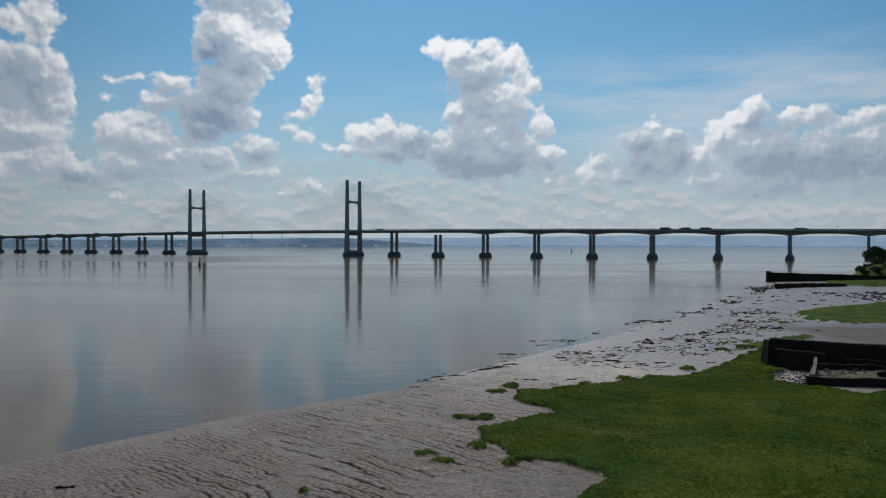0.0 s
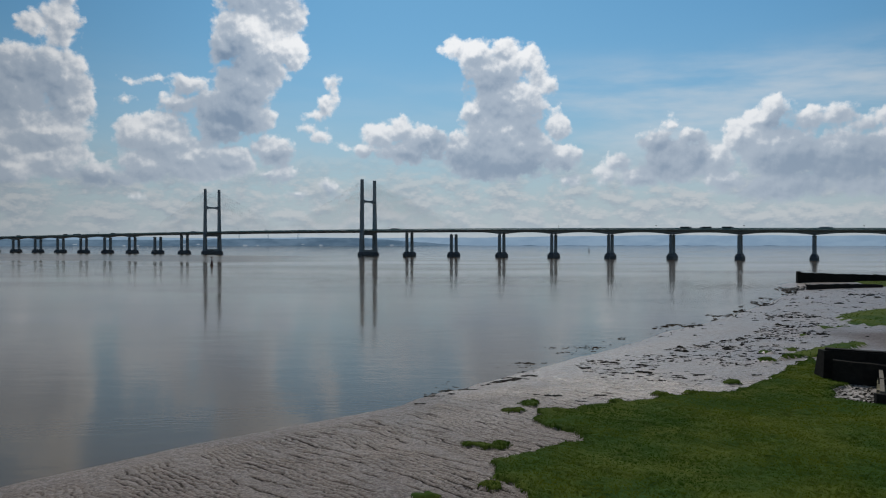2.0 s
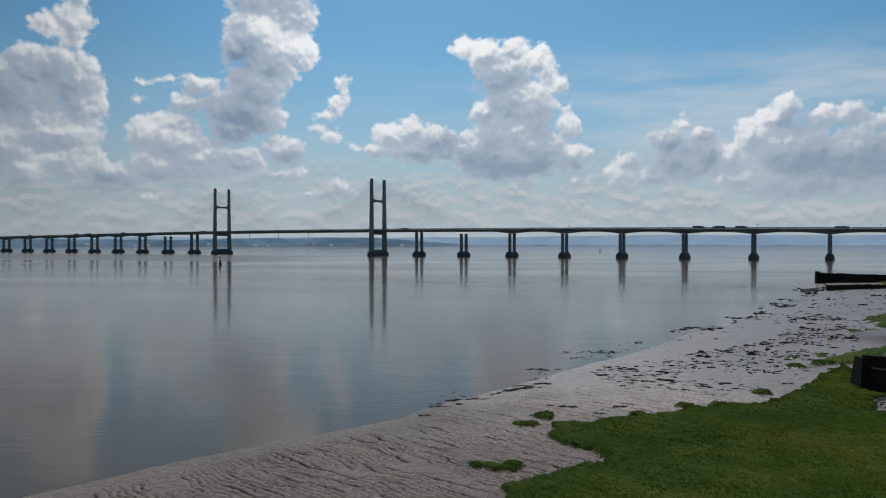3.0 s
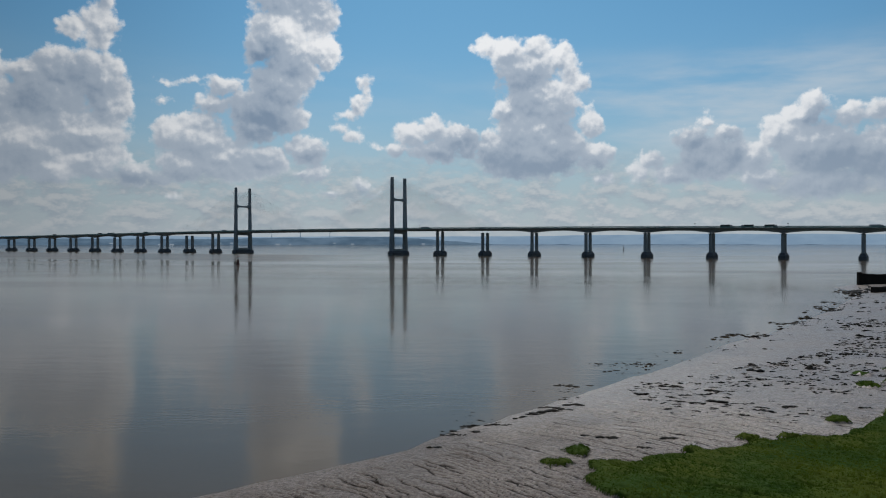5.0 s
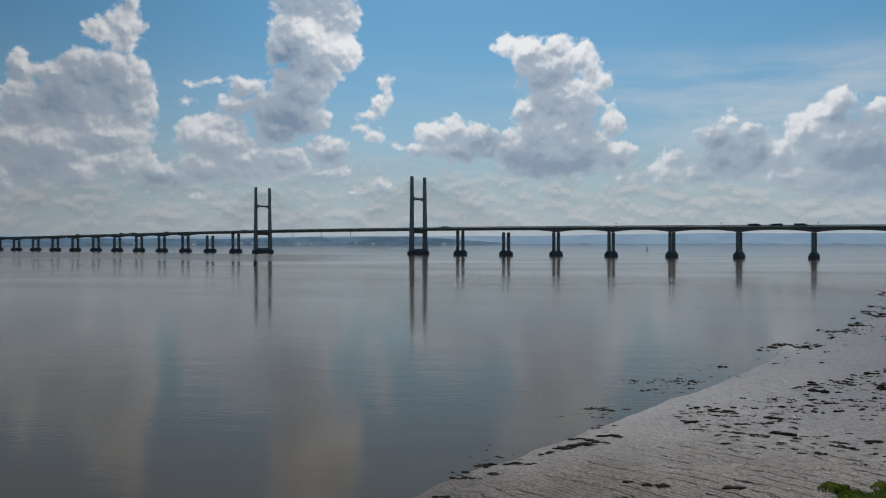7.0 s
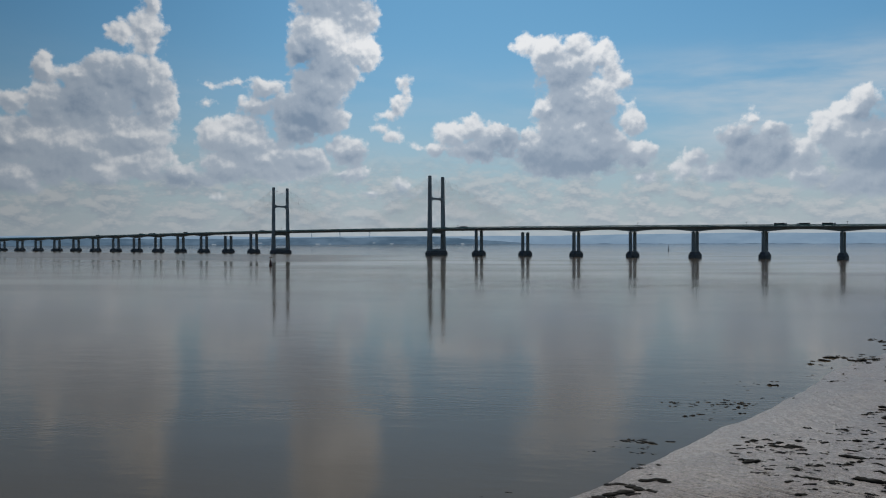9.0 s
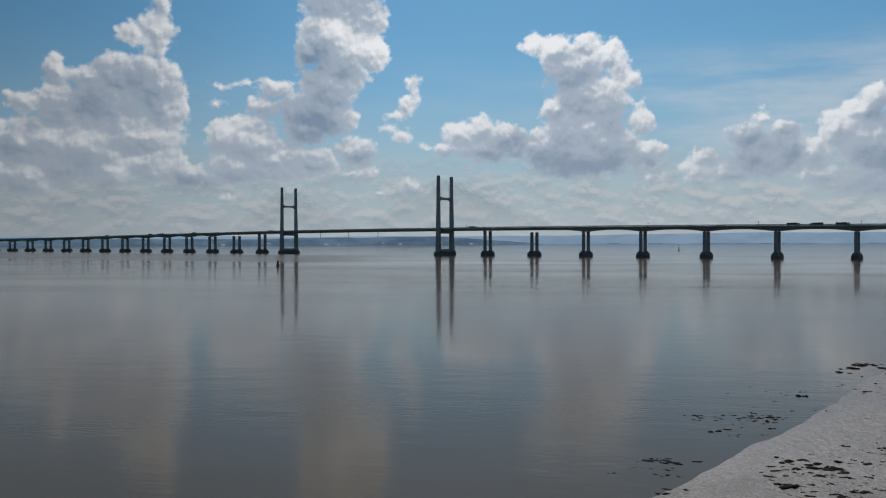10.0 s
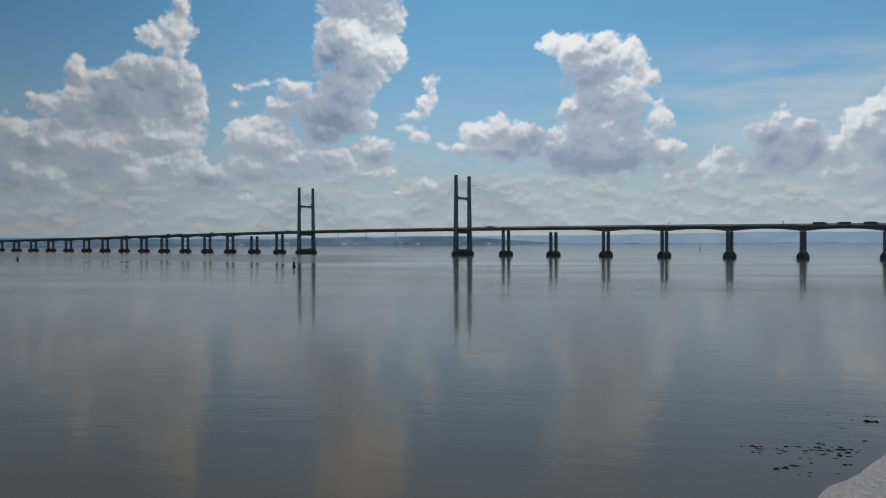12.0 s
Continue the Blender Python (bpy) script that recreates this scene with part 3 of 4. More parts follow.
def runnels(x, y, d):
    """Depth of the small channels that drain the mud towards the water, crossing the line of the shore."""
    along, across = 0.71 * x + 0.704 * y, 0.704 * x - 0.71 * y
    p = along + 1.1 * fbm(across, along, 17.0, 3, 8) + 0.3 * fbm(across, along, 3.4, 4, 9) + 0.13 * fbm(across, along, 0.9, 2, 27)
    wide = np.abs(np.sin(math.pi * p / 1.9 + 1.1 * fbm(across, along, 8, 2, 10)))
    thin = np.abs(np.sin(math.pi * (p * 1.35 + 1.0 * fbm(across, along, 7, 3, 11)) / 0.98))
    cut = 0.23 * np.exp(-(wide / 0.16) ** 2) * step(fbm(across * 0.4, along, 2.4, 3, 12), -0.4, 0.1) * (1 - 0.7 * step(-x, 14, 30))
    cut = cut + (0.17 + 0.04 * step(-x, 14, 30)) * np.exp(-(thin / 0.32) ** 2) * step(fbm(across * 0.4, along, 3.0, 3, 26), -0.6, 0.0)
    cut = cut * step(np.hypot((x - 6) / 10.5, (y - 68.5) / 5.5), 0.8, 1.1)
    where = step(d, 1.5, 8.0) * (0.4 + 0.6 * step(fbm(x, y, 30, 2, 13), -0.5, 0.3)) * (1 - 0.85 * step(y, 130, 180))
    where = where * step(y, 50, 60) * step(x, -58, -48)
    return cut * where


def height(x, y):
    """Height of the ground: sea bed, mud with runnels, turf, headland."""
    d = shore(x, y)
    wobble = 0.9 * fbm(x, y, 5.0, 4, 7)
    z = np.where(d < 0, np.maximum(0.045 * d, -4.0), 1.35 * (1 - np.exp(-np.maximum(d, 0) / 15)))
    z = z + 0.03 * wobble * step(d, -6, 3)
    z = z - runnels(x, y, d) + 0.05 * fbm(x, y, 0.9, 3, 14) * step(d, 0, 4)
    z = z + 1.9 * step(y, 398, 426) * step(x, 174, 190) * (1 - step(y, 434, 450))
    m = marsh(x, y)
    hummock = 0.5 + 0.16 * fbm(x, y, 6, 3, 15) + 0.10 * fbm(x, y, 1.3, 2, 16)
    z = z + step(m, -0.15, 0.55) * hummock
    # the headland beyond the long wall, and higher land behind the marsh
    z = z + 4.4 * step(inside(x, y, ((220, 431.5), (900, 422), (900, 800), (460, 700), (330, 572), (270, 486), (246, 450))), 0, 9)
    bank = step(inside(x, y, ((237, 434), (900, 425), (900, 800), (450, 690), (330, 572), (270, 490), (250, 458))), 0, 20)
    z = z + 6.4 * bank * (1 + 0.12 * fbm(x, y, 18, 3, 17))
    z = z + 6.0 * step(d, 160, 500) * step(x - 0.6 * y, 120, 400)
    return z


def lines(low, fine_low, fine_high, high, fine, grow=1.13):
    """Places along one axis: close together in the middle, ever wider outwards."""
    out = list(np.arange(fine_low, fine_high + fine / 2, fine))
    for end, sign in ((high, 1), (low, -1)):
        gap, at = fine, out[-1] if sign > 0 else out[0]
        while sign * (end - at) > gap:
            gap = min(gap * grow, 260)
            at = at + sign * gap
            out = out + [at] if sign > 0 else [at] + out
    return np.array(out)


gx, gy = lines(-4900, -50, 46, 4900, 0.18, 1.03), lines(-4900, 56, 142, 4900, 0.15, 1.022)
GX, GY = np.meshgrid(gx, gy)
GZ = height(GX, GY)
n_across = len(gx)
corner = (np.arange(len(gy) - 1)[:, None] * n_across + np.arange(n_across - 1)[None]).ravel()
quads = np.stack([corner, corner + 1, corner + n_across + 1, corner + n_across], 1)
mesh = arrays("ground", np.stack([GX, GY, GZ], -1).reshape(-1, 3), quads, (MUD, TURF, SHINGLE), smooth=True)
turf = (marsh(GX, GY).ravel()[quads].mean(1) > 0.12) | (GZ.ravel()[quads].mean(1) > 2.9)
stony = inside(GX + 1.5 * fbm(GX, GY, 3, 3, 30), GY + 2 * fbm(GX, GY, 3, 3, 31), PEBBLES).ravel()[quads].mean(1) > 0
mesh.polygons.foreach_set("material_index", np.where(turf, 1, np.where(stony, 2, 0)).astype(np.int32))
# depth of cut guides the shade painted into the runnels
mesh.attributes.new("silt_shade", "FLOAT", "POINT").data.foreach_set("value", runnels(GX, GY, shore(GX, GY)).ravel().astype(np.float32))
tagged(new("ground", mesh), "wet grey-brown tidal mud cut by runnels, with green salt marsh", "ground", kind="structure")

# the sheet rises by a few metres far out, so that its rim lies on the sea's horizon
bm, rows = bmesh.new(), []
for r in (300, 1200, 2400, 3000, 3600, 4200, 4940):
    z = 12.0 * (max(0, r - 2400) / 2540) ** 2
    rows.append([bm.verts.new((math.sin(2 * math.pi * i / 120) * r, math.cos(2 * math.pi * i / 120) * r, z)) for i in range(120)])
bm.faces.new(rows[0])
for ra, rb in zip(rows, rows[1:]):
    for i in range(120):
        bm.faces.new((ra[i], ra[(i + 1) % 120], rb[(i + 1) % 120], rb[i]))
tagged(finish("water", bm, WATER, smooth=True), "calm silty grey-brown estuary water mirroring the clouds", "water", kind="structure")


# ---------------------------------------------------------------- far shores
def ridge(name, radius, mat, profile, a0, a1, label):
    rng = np.linspace(radians(a0), radians(a1), 420)
    tops = np.array([profile(math.degrees(a)) for a in rng])
    verts, faces, n = [], [], len(rng)
    for k, (r, share) in enumerate(((radius, 0.0), (radius, 0.12), (radius + 30, 0.7), (radius + 60, 1.0), (radius + 110, 0.0))):
        for a, h in zip(rng, tops):
            verts.append((math.sin(a) * r, math.cos(a) * r, -3 + (h + 3) * share))
    for k in range(4):
        for i in range(n - 1):
            faces.append((k * n + i, k * n + i + 1, (k + 1) * n + i + 1, (k + 1) * n + i))
    return tagged(new(name, arrays(name, verts, faces, mat, True)), label, "backdrop", kind="structure")


def bumps(a, seed, size):
    return float(fbm(np.array([a]), np.array([0.3]), size, 4, seed)[0])


def far_profile(a):
    return 64 + 12 * math.exp(-((a - 15) / 12) ** 2) + 4 * bumps(a, 20, 9.0) + 2 * bumps(a, 21, 1.5)


def near_profile(a):
    fade = float(step(np.array(-a), -2.0, 9.0))
    return 13 + fade * (43 + 9 * bumps(a, 22, 7.0)) + 3.0 * bumps(a, 23, 0.8)


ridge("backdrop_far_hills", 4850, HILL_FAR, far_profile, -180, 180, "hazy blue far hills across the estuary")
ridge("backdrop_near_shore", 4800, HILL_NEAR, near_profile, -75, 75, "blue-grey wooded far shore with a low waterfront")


# sunlight and haze on the far walls are put in as glow
FAR_WHITE = distance("glowing_far_walls", (0.19, 0.24, 0.30), (0.27, 0.32, 0.37), 1.0)
rng = np.random.RandomState(12)
for k in range(11):
    a, r, w, h = radians(-27 + 21 * k / 10 + rng.uniform(-0.9, 0.9)), 4785, rng.uniform(8, 26), rng.uniform(2.5, 5)
    bm = bmesh.new()
    block(bm, -w / 2, w / 2, -8, 8, 0, h)
    roof = [(-w / 2, -8, h), (w / 2, -8, h), (w / 2, 0, h + 3), (-w / 2, 0, h + 3)]
    bm.faces.new([bm.verts.new(p) for p in roof])
    ob = finish("far_building", bm, FAR_WHITE)
    ob.matrix_basis = pose(math.sin(a) * r, math.cos(a) * r, 11.5 + rng.choice((0, 0, 0, 6)), 0, 0, -math.degrees(a))
    tagged(ob, "small pale building on the far shore", "building", "buildings on the far shore")


def turbine(a):
    root = thing("wind_turbine", pose(math.sin(radians(a)) * 4855, math.cos(radians(a)) * 4855, 40, 0, 0, -a), "tiny hazy wind turbine on the far hills", "wind turbine", "turbines on the far hills")
    # the turbines take the shore's emission, painted haze included
    bm = bmesh.new()
    part("tower", tube(bm, (0, 0, 0), (0, 0, 62), 2.2, 1.2, 8), HILL_NEAR, root)
    bm = bmesh.new()
    part("nacelle", block(bm, -1.5, 1.5, -4, 3, 61, 64, bevel=0.3), HILL_NEAR, root)
    for k in range(3):
        t = radians(90 + 120 * k + 13 * a)
        bm = bmesh.new()
        part("blade", tube(bm, (0, -4, 62.5), (math.cos(t) * 26, -4, 62.5 + math.sin(t) * 26), 1.3, 0.4, 5), HILL_NEAR, root)
    return root


for a in (-16.6, -14.5, -12.3):
    turbine(a)


# ---------------------------------------------------------------- the bridge
B0, BTURN = Vector((-177.03, 1462.88)), radians(-31.221)
SPAN, MAIN = 98.12, 456.0


def bridge_at(s, off=0.0):
    """Place on the plan, s metres east of the near tower along the deck and off metres towards the far side; and the deck's heading."""
    bow = 0.262e-4 * s * s / 2 + (-1.568e-4 * (s + MAIN) ** 2 / 2 if s < -MAIN else 0)
    lean = 0.262e-4 * s + (-1.568e-4 * (s + MAIN) if s < -MAIN else 0)
    c, n = math.cos(BTURN), math.sin(BTURN)
    h = BTURN + math.atan(lean)
    return Vector((B0.x + c * s - n * bow - math.sin(h) * off, B0.y + n * s + c * bow + math.cos(h) * off)), h


def deck_top(s):
    d = abs(s + 228)
    return 52.2 - (7 * (d / 1010) ** 2 if d < 800 else 7 * (800 / 1010) ** 2 + 0.011 * (d - 800))


bridge = thing("bridge", Matrix(), "long grey concrete cable-stayed motorway bridge on paired piers in the water", "bridge")


def deck(s0, s1, haunch):
    """One span: a box girder with thin outer wings, deeper over its piers where haunch says so."""
    bm, rings, steps = bmesh.new(), [], 16
    for i in range(steps + 1):
        s = s0 + (s1 - s0) * i / steps
        u = i / steps
        deep = 4.0 + (3.4 * abs(2 * u - 1) ** 2.2 if haunch == 3 else 3.4 * max(0, 2 * u - 1) ** 2.2 if haunch == 1 else 3.4 * max(0, 1 - 2 * u) ** 2.2 if haunch == 2 else 0)
        z = deck_top(s) - 2.6
        ring = []
        for off, dz in ((-17.2, 0), (-17.2, -0.7), (-10, -1.4), (-8, -deep), (8, -deep), (10, -1.4), (17.2, -0.7), (17.2, 0)):
            p, _ = bridge_at(s, off)
            ring.append((p.x, p.y, z + dz))
        rings.append(ring)
    return part("deck_span", loft(bm, rings), CONCRETE, bridge)


def shield(s0, s1, off):
    """The tall slatted wind screen along one edge of the deck."""
    bm, n = bmesh.new(), 8
    for low, high in ((0.0, 0.55), (0.75, 1.2), (1.4, 1.85), (2.05, 2.6)):
        rings = []
        for i in range(n + 1):
            s = s0 + (s1 - s0) * i / n
            a, b = bridge_at(s, off - 0.1)[0], bridge_at(s, off + 0.1)[0]
            z = deck_top(s) - 2.6
            rings.append([(a.x, a.y, z + low), (b.x, b.y, z + low), (b.x, b.y, z + high), (a.x, a.y, z + high)])
        loft(bm, rings)
    for i in range(int((s1 - s0) / 6) + 1):
        s = s0 + i * 6.0
        p, _ = bridge_at(s, off + 0.18)
        block(bm, p.x - 0.12, p.x + 0.12, p.y - 0.12, p.y + 0.12, deck_top(s) - 2.6, deck_top(s))
    return part("wind_shield", bm, SHIELD, bridge, "slatted green-grey wind shield")


def base_pose(s, z=0.0):
    p, h = bridge_at(s)
    return Matrix.Translation((p.x, p.y, z)) @ Matrix.Rotation(h, 4, "Z")


def pier(s):
    """Two slabs of columns on a stepped caisson, under the deck."""
    root = new("pier")
    root.parent, root.matrix_basis = bridge, base_pose(s)
    top = deck_top(s) - 2.6 - (4.7 if -MAIN - 2 * SPAN + 1 < s < 2 * SPAN - 1 else 8.0)
    bm = bmesh.new()
    block(bm, -4.9, 4.9, -16.2, 16.2, -4, 5.2, bevel=0.9)
    block(bm, -4.4, 4.4, -15.2, 15.2, 5.2, 8.8, 0.62, 0.84)
    part("caisson", bm, CAISSON, root, "dark tide-stained caisson")
    for y in (-8.3, 8.3):
        bm = bmesh.new()
        w, h = 1.95, 3.5
        ring = lambda k, z: [(sx * w * k, y + sy * h * k, z) for sx, sy in ((-1, -0.7), (-0.6, -1), (0.6, -1), (1, -0.7), (1, 0.7), (0.6, 1), (-0.6, 1), (-1, 0.7))]
        loft(bm, [ring(1.06, 8.4), ring(1.0, 12), ring(0.96, top - 1.5), ring(1.12, top - 0.4), ring(1.12, top)])
        part("column", bm, CONCRETE, root)
        bm = bmesh.new()
        block(bm, -0.9, 0.9, y - 1.4, y + 1.4, top, top + 0.7)
        part("bearing", bm, CAISSON, root)
    return root


TOWER = 148.8


def pylon(s):
    root = new("pylon")
    root.parent, root.matrix_basis = bridge, base_pose(s)
    bm = bmesh.new()
    block(bm, -7.0, 7.0, -26.5, 26.5, -4, 5.6, bevel=1.2)
    block(bm, -6.2, 6.2, -25, 25, 5.6, 7.6, 0.88, 0.96)
    part("pile_cap", bm, CAISSON, root, "dark tide-stained pile cap")
    for y in (-1, 1):
        bm = bmesh.new()
        def ring(z, w, h, c):
            return [(sx * w, y * c + sy * h, z) for sx, sy in ((-1, -0.72), (-0.72, -1), (0.72, -1), (1, -0.72), (1, 0.72), (0.72, 1), (-0.72, 1), (-1, 0.72))]
        loft(bm, [ring(7.2, 4.6, 3.9, 20.6), ring(46, 4.0, 3.2, 20.2), ring(104, 3.3, 2.6, 19.7), ring(TOWER - 0.8, 2.8, 2.35, 19.5), ring(TOWER, 2.4, 2.0, 19.5)])
        part("leg", bm, CONCRETE, root)
    for name, low, high, haunch, w in (("strut", 6.8, 11.4, 0.0, 3.6), ("deck_beam", 40.6, 45.2, 0.6, 3.4), ("upper_beam", 104.2, 107.9, 3.4, 2.6)):
        bm, rings = bmesh.new(), []
        for i in range(13):
            u = -1 + i / 6
            edge = abs(u) ** 5 * haunch
            y = u * 18.2
            rings.append([(-w, y, low - edge), (w, y, low - edge), (w, y, high + edge), (-w, y, high + edge)])
        part(name, loft(bm, rings), CONCRETE, root)
    return root


def stays(s, count=30):
    """The fan of cables on both sides of a tower, in two planes."""
    for side in (-1, 1):
        for plane in (-1, 1):
            for i in range(count):
                reach = 14 + (218 - 14) * i / (count - 1)
                up = TOWER - 40 + 37 * i / (count - 1)
                a, _ = bridge_at(s, plane * 19.4)
                b, _ = bridge_at(s + side * reach, plane * 16.9)
                bm = bmesh.new()
                tube(bm, (a.x, a.y, up), (b.x, b.y, deck_top(s + side * reach) - 2.4), 0.075, sides=4)
                part("stay_cable", bm, CABLE, bridge, "thin pale stay cable")


for k in range(1, 13):
    pier(SPAN * k)
for k in range(1, 19):
    pier(-MAIN - SPAN * k)
pylon(0.0)
pylon(-MAIN)
stays(0.0)
stays(-MAIN)
marks = [-MAIN - SPAN * k for k in range(18, -1, -1)] + [-MAIN / 2] + [SPAN * k for k in range(0, 13)]
for a, b in zip(marks, marks[1:]):
    cabled = a >= -MAIN - 2 * SPAN - 1 and b <= 2 * SPAN + 1
    edge = 1 if abs(a - 2 * SPAN) < 1 else 2 if abs(b + MAIN + 2 * SPAN) < 1 else 3
    deck(a, b, 0 if cabled else edge)
    for off in (-17.1, 17.1):
        shield(a, b, off)
for s in (-905, -470, -640, 40, 395, 560, 690, 845):
    p, h = bridge_at(s, 14.0)
    bm = bmesh.new()
    z = deck_top(s) - 2.6
    tube(bm, (p.x, p.y, z), (p.x, p.y, z + 7.0), 0.22, 0.14)
    block(bm, p.x - 1.1, p.x + 1.1, p.y - 0.3, p.y + 0.3, z + 6.3, z + 7.0)
    part("sign_mast", bm, BLACK, bridge, "dark sign mast on the deck")


# ---------------------------------------------------------------- traffic on the deck
def lorry(length, high, mat, label):
    root = thing("lorry", Matrix(), label, "lorry", "traffic on the bridge")
    bm = bmesh.new()
    block(bm, -length / 2, length / 2 - 3.2, -1.25, 1.25, 1.0, high, bevel=0.08)
    part("trailer", bm, mat, root)
    bm = bmesh.new()
    block(bm, length / 2 - 2.7, length / 2, -1.2, 1.2, 0.7, high - 0.4, 0.9, 0.96, bevel=0.15)
    cab = part("cab", bm, GREYPAINT, root)
    bm = bmesh.new()
    block(bm, length / 2 - 0.05, length / 2 + 0.02, -1.05, 1.05, 1.9, 2.8)
    part("windscreen", bm, BLACK, cab)
    for x in (-length / 2 + 1.2, -length / 2 + 2.5, length / 2 - 4.4, length / 2 - 1.4):
        for y in (-1.1, 1.1):
            bm = bmesh.new()
            tube(bm, (x, y - 0.15, 0.5), (x, y + 0.15, 0.5), 0.5, sides=10)
            part("wheel", bm, RUBBER, root)
    return root


def van(mat, label):
    root = thing("van", Matrix(), label, "van", "traffic on the bridge")
    bm = bmesh.new()
    block(bm, -2.7, 1.6, -1, 1, 0.4, 2.4, 0.98, 0.9, bevel=0.1)
    part("body", bm, mat, root)
    bm = bmesh.new()
    block(bm, 1.6, 2.7, -0.98, 0.98, 0.4, 1.3, 0.9, bevel=0.1)
    part("bonnet", bm, mat, root)
    for x in (-1.7, 1.7):
        for y in (-0.95, 0.95):
            bm = bmesh.new()
            tube(bm, (x, y - 0.1, 0.35), (x, y + 0.1, 0.35), 0.35, sides=10)
            part("wheel", bm, RUBBER, root)
    return root


def on_deck(s, lane, back=False):
    p, h = bridge_at(s, lane)
    return Matrix.Translation((p.x, p.y, deck_top(s) - 2.6)) @ Matrix.Rotation(h + (math.pi if back else 0), 4, "Z")


first = lorry(16.5, 4.6, BLACK, "dark articulated lorry driving along the bridge deck")
pale = lorry(16.5, 4.3, GREYPAINT, "grey articulated lorry driving along the bridge deck")
small = van(WHITE, "white van driving along the bridge deck")
for ob, s, lane, back in ((first, -956, -8, False), (pale, -962, -12, False), (small, -520, -8, False)):
    ob.matrix_basis = on_deck(s, lane, back)
for s, lane, back, ob in ((-1005, -12, False, first), (-815, -8, False, first), (-512, -8, False, pale), (-400, -12, False, small), (70, -8, False, pale),
                          (612, -12, False, first), (640, -8, True, first), (672, -12, False, first), (800, -8, False, pale),
                          (512, -12, False, small), (-1210, -12, False, first), (-1090, -8, False, small), (330, 8, True, small), (200, -12, False, small)):
    copy_thing(ob, on_deck(s, lane, back))


# ---------------------------------------------------------------- channel markers in the water
def marker(x, y, high, paint, label, cross):
    root = thing("channel_marker", pose(x, y, 0), label, "channel marker", "channel markers")
    bm = bmesh.new()
    tube(bm, (0, 0, -1), (0, 0, 1.8), 1.9, 1.7, 12)
    tube(bm, (0, 0, 1.8), (0, 0, high * 0.66), 1.35, 0.8, 10)
    part("body", bm, paint, root)
    bm = bmesh.new()
    tube(bm, (0, 0, high * 0.62), (0, 0, high), 0.22, 0.18)
    mast = part("mast", bm, BLACK, root)
    bm = bmesh.new()
    if cross:
        block(bm, -1.6, 1.6, -0.25, 0.25, high * 0.9, high * 0.97)
    tube(bm, (0, 0, high * 0.95), (0, 0, high * 1.04), 0.55, 0.4, 8)
    part("topmark", bm, paint, mast)
    return root


marker(-265.2, 806, 9.2, RED, "dark red channel marker with a mast standing in the water", True)
marker(-806, 1093, 8.6, BLACK, "dark channel marker standing in the water", False)
marker(372, 2140, 16, BLACK, "slim dark channel beacon standing in the water", False)


# ---------------------------------------------------------------- walls and ruins on the shore
def ground_at(x, y):
    return float(height(np.array([float(x)]), np.array([float(y)]))[0])


def run_wall(name, places, thick, lows, highs, mat, parent, label="", batter=0.0, rough=0.12, seed=1):
    """A wall along a line of places, uneven along its top and face."""
    rnd = random.Random(seed)
    bm, rings = bmesh.new(), []
    for (ax, ay, la, ha), (bx, by, lb, hb) in zip([(*p, l, h) for p, l, h in zip(places, lows, highs)], [(*p, l, h) for p, l, h in zip(places, lows, highs)][1:]):
        run = Vector((bx - ax, by - ay, 0))
        n = max(2, int(run.length / 1.6))
        side = Vector((run.y, -run.x, 0)).normalized()
        for i in range(n + 1):
            u = i / n
            c = Vector((ax, ay, 0)) + run * u
            low, high = la + (lb - la) * u, ha + (hb - ha) * u + rnd.uniform(-rough, rough)
            ring = []
            for w, z in ((thick / 2 + batter, low), (thick / 2 + batter * 0.5 + rnd.uniform(-rough, rough), (low + high) / 2), (thick / 2, high), (-thick / 2, high), (-thick / 2, low)):
                p = c + side * w
                ring.append((p.x, p.y, z))
            rings.append(ring)
    loft(bm, rings)
    return part(name, bm, mat, parent, label)


dock = thing("quay_wall", Matrix(), "ruined dark weed-covered stone quay wall beside the salt marsh", "sea wall")
run_wall("wall_face", ((61.3, 138.4), (69.5, 133.6), (98, 120.9)), 1.8, (0.9, 1.0, 1.0), (6.2, 6.15, 5.9), WALLSTONE, dock, batter=0.9, rough=0.07, seed=3)
bm = bmesh.new()
block(bm, 59.9, 62.9, 136.6, 140.0, 0.8, 6.1, 0.62, 0.62)
part("end_buttress", bm, WALLSTONE, dock)
run_wall("plinth", ((61.2, 136.0), (68.4, 132.0)), 1.6, (0.8, 0.9), (4.9, 4.5), WALLSTONE, dock, batter=0.6, rough=0.06, seed=4)
run_wall("coping", ((61.2, 138.5), (69.5, 133.7), (98, 121.0)), 1.5, (6.12, 6.08, 5.83), (6.42, 6.36, 6.1), WALLSTONE, dock, rough=0.03, seed=5)

ruin = thing("ruined_dock", Matrix(), "broken low dock basin with crumbling dark walls and rubble floor", "ruin")
run_wall("front_wall", ((58.5, 119.0), (64, 118.4), (76, 116.8), (92, 113)), 0.8, (1.2,) * 4, (2.75, 2.6, 2.7, 2.7), WALLSTONE, ruin, rough=0.12, seed=6)
run_wall("side_wall", ((60.4, 120.6), (63.6, 126.4), (66.8, 132.4)), 0.55, (1.4,) * 3, (2.8, 3.3, 3.95), PALESTONE, ruin, "pale weathered sloping side wall", rough=0.06, seed=7)
run_wall("inner_wall", ((63.9, 127.6), (66.5, 127.5), (69.2, 127.2)), 0.7, (2.0,) * 3, (3.5, 3.45, 3.3), WALLSTONE, ruin, rough=0.12, seed=8)
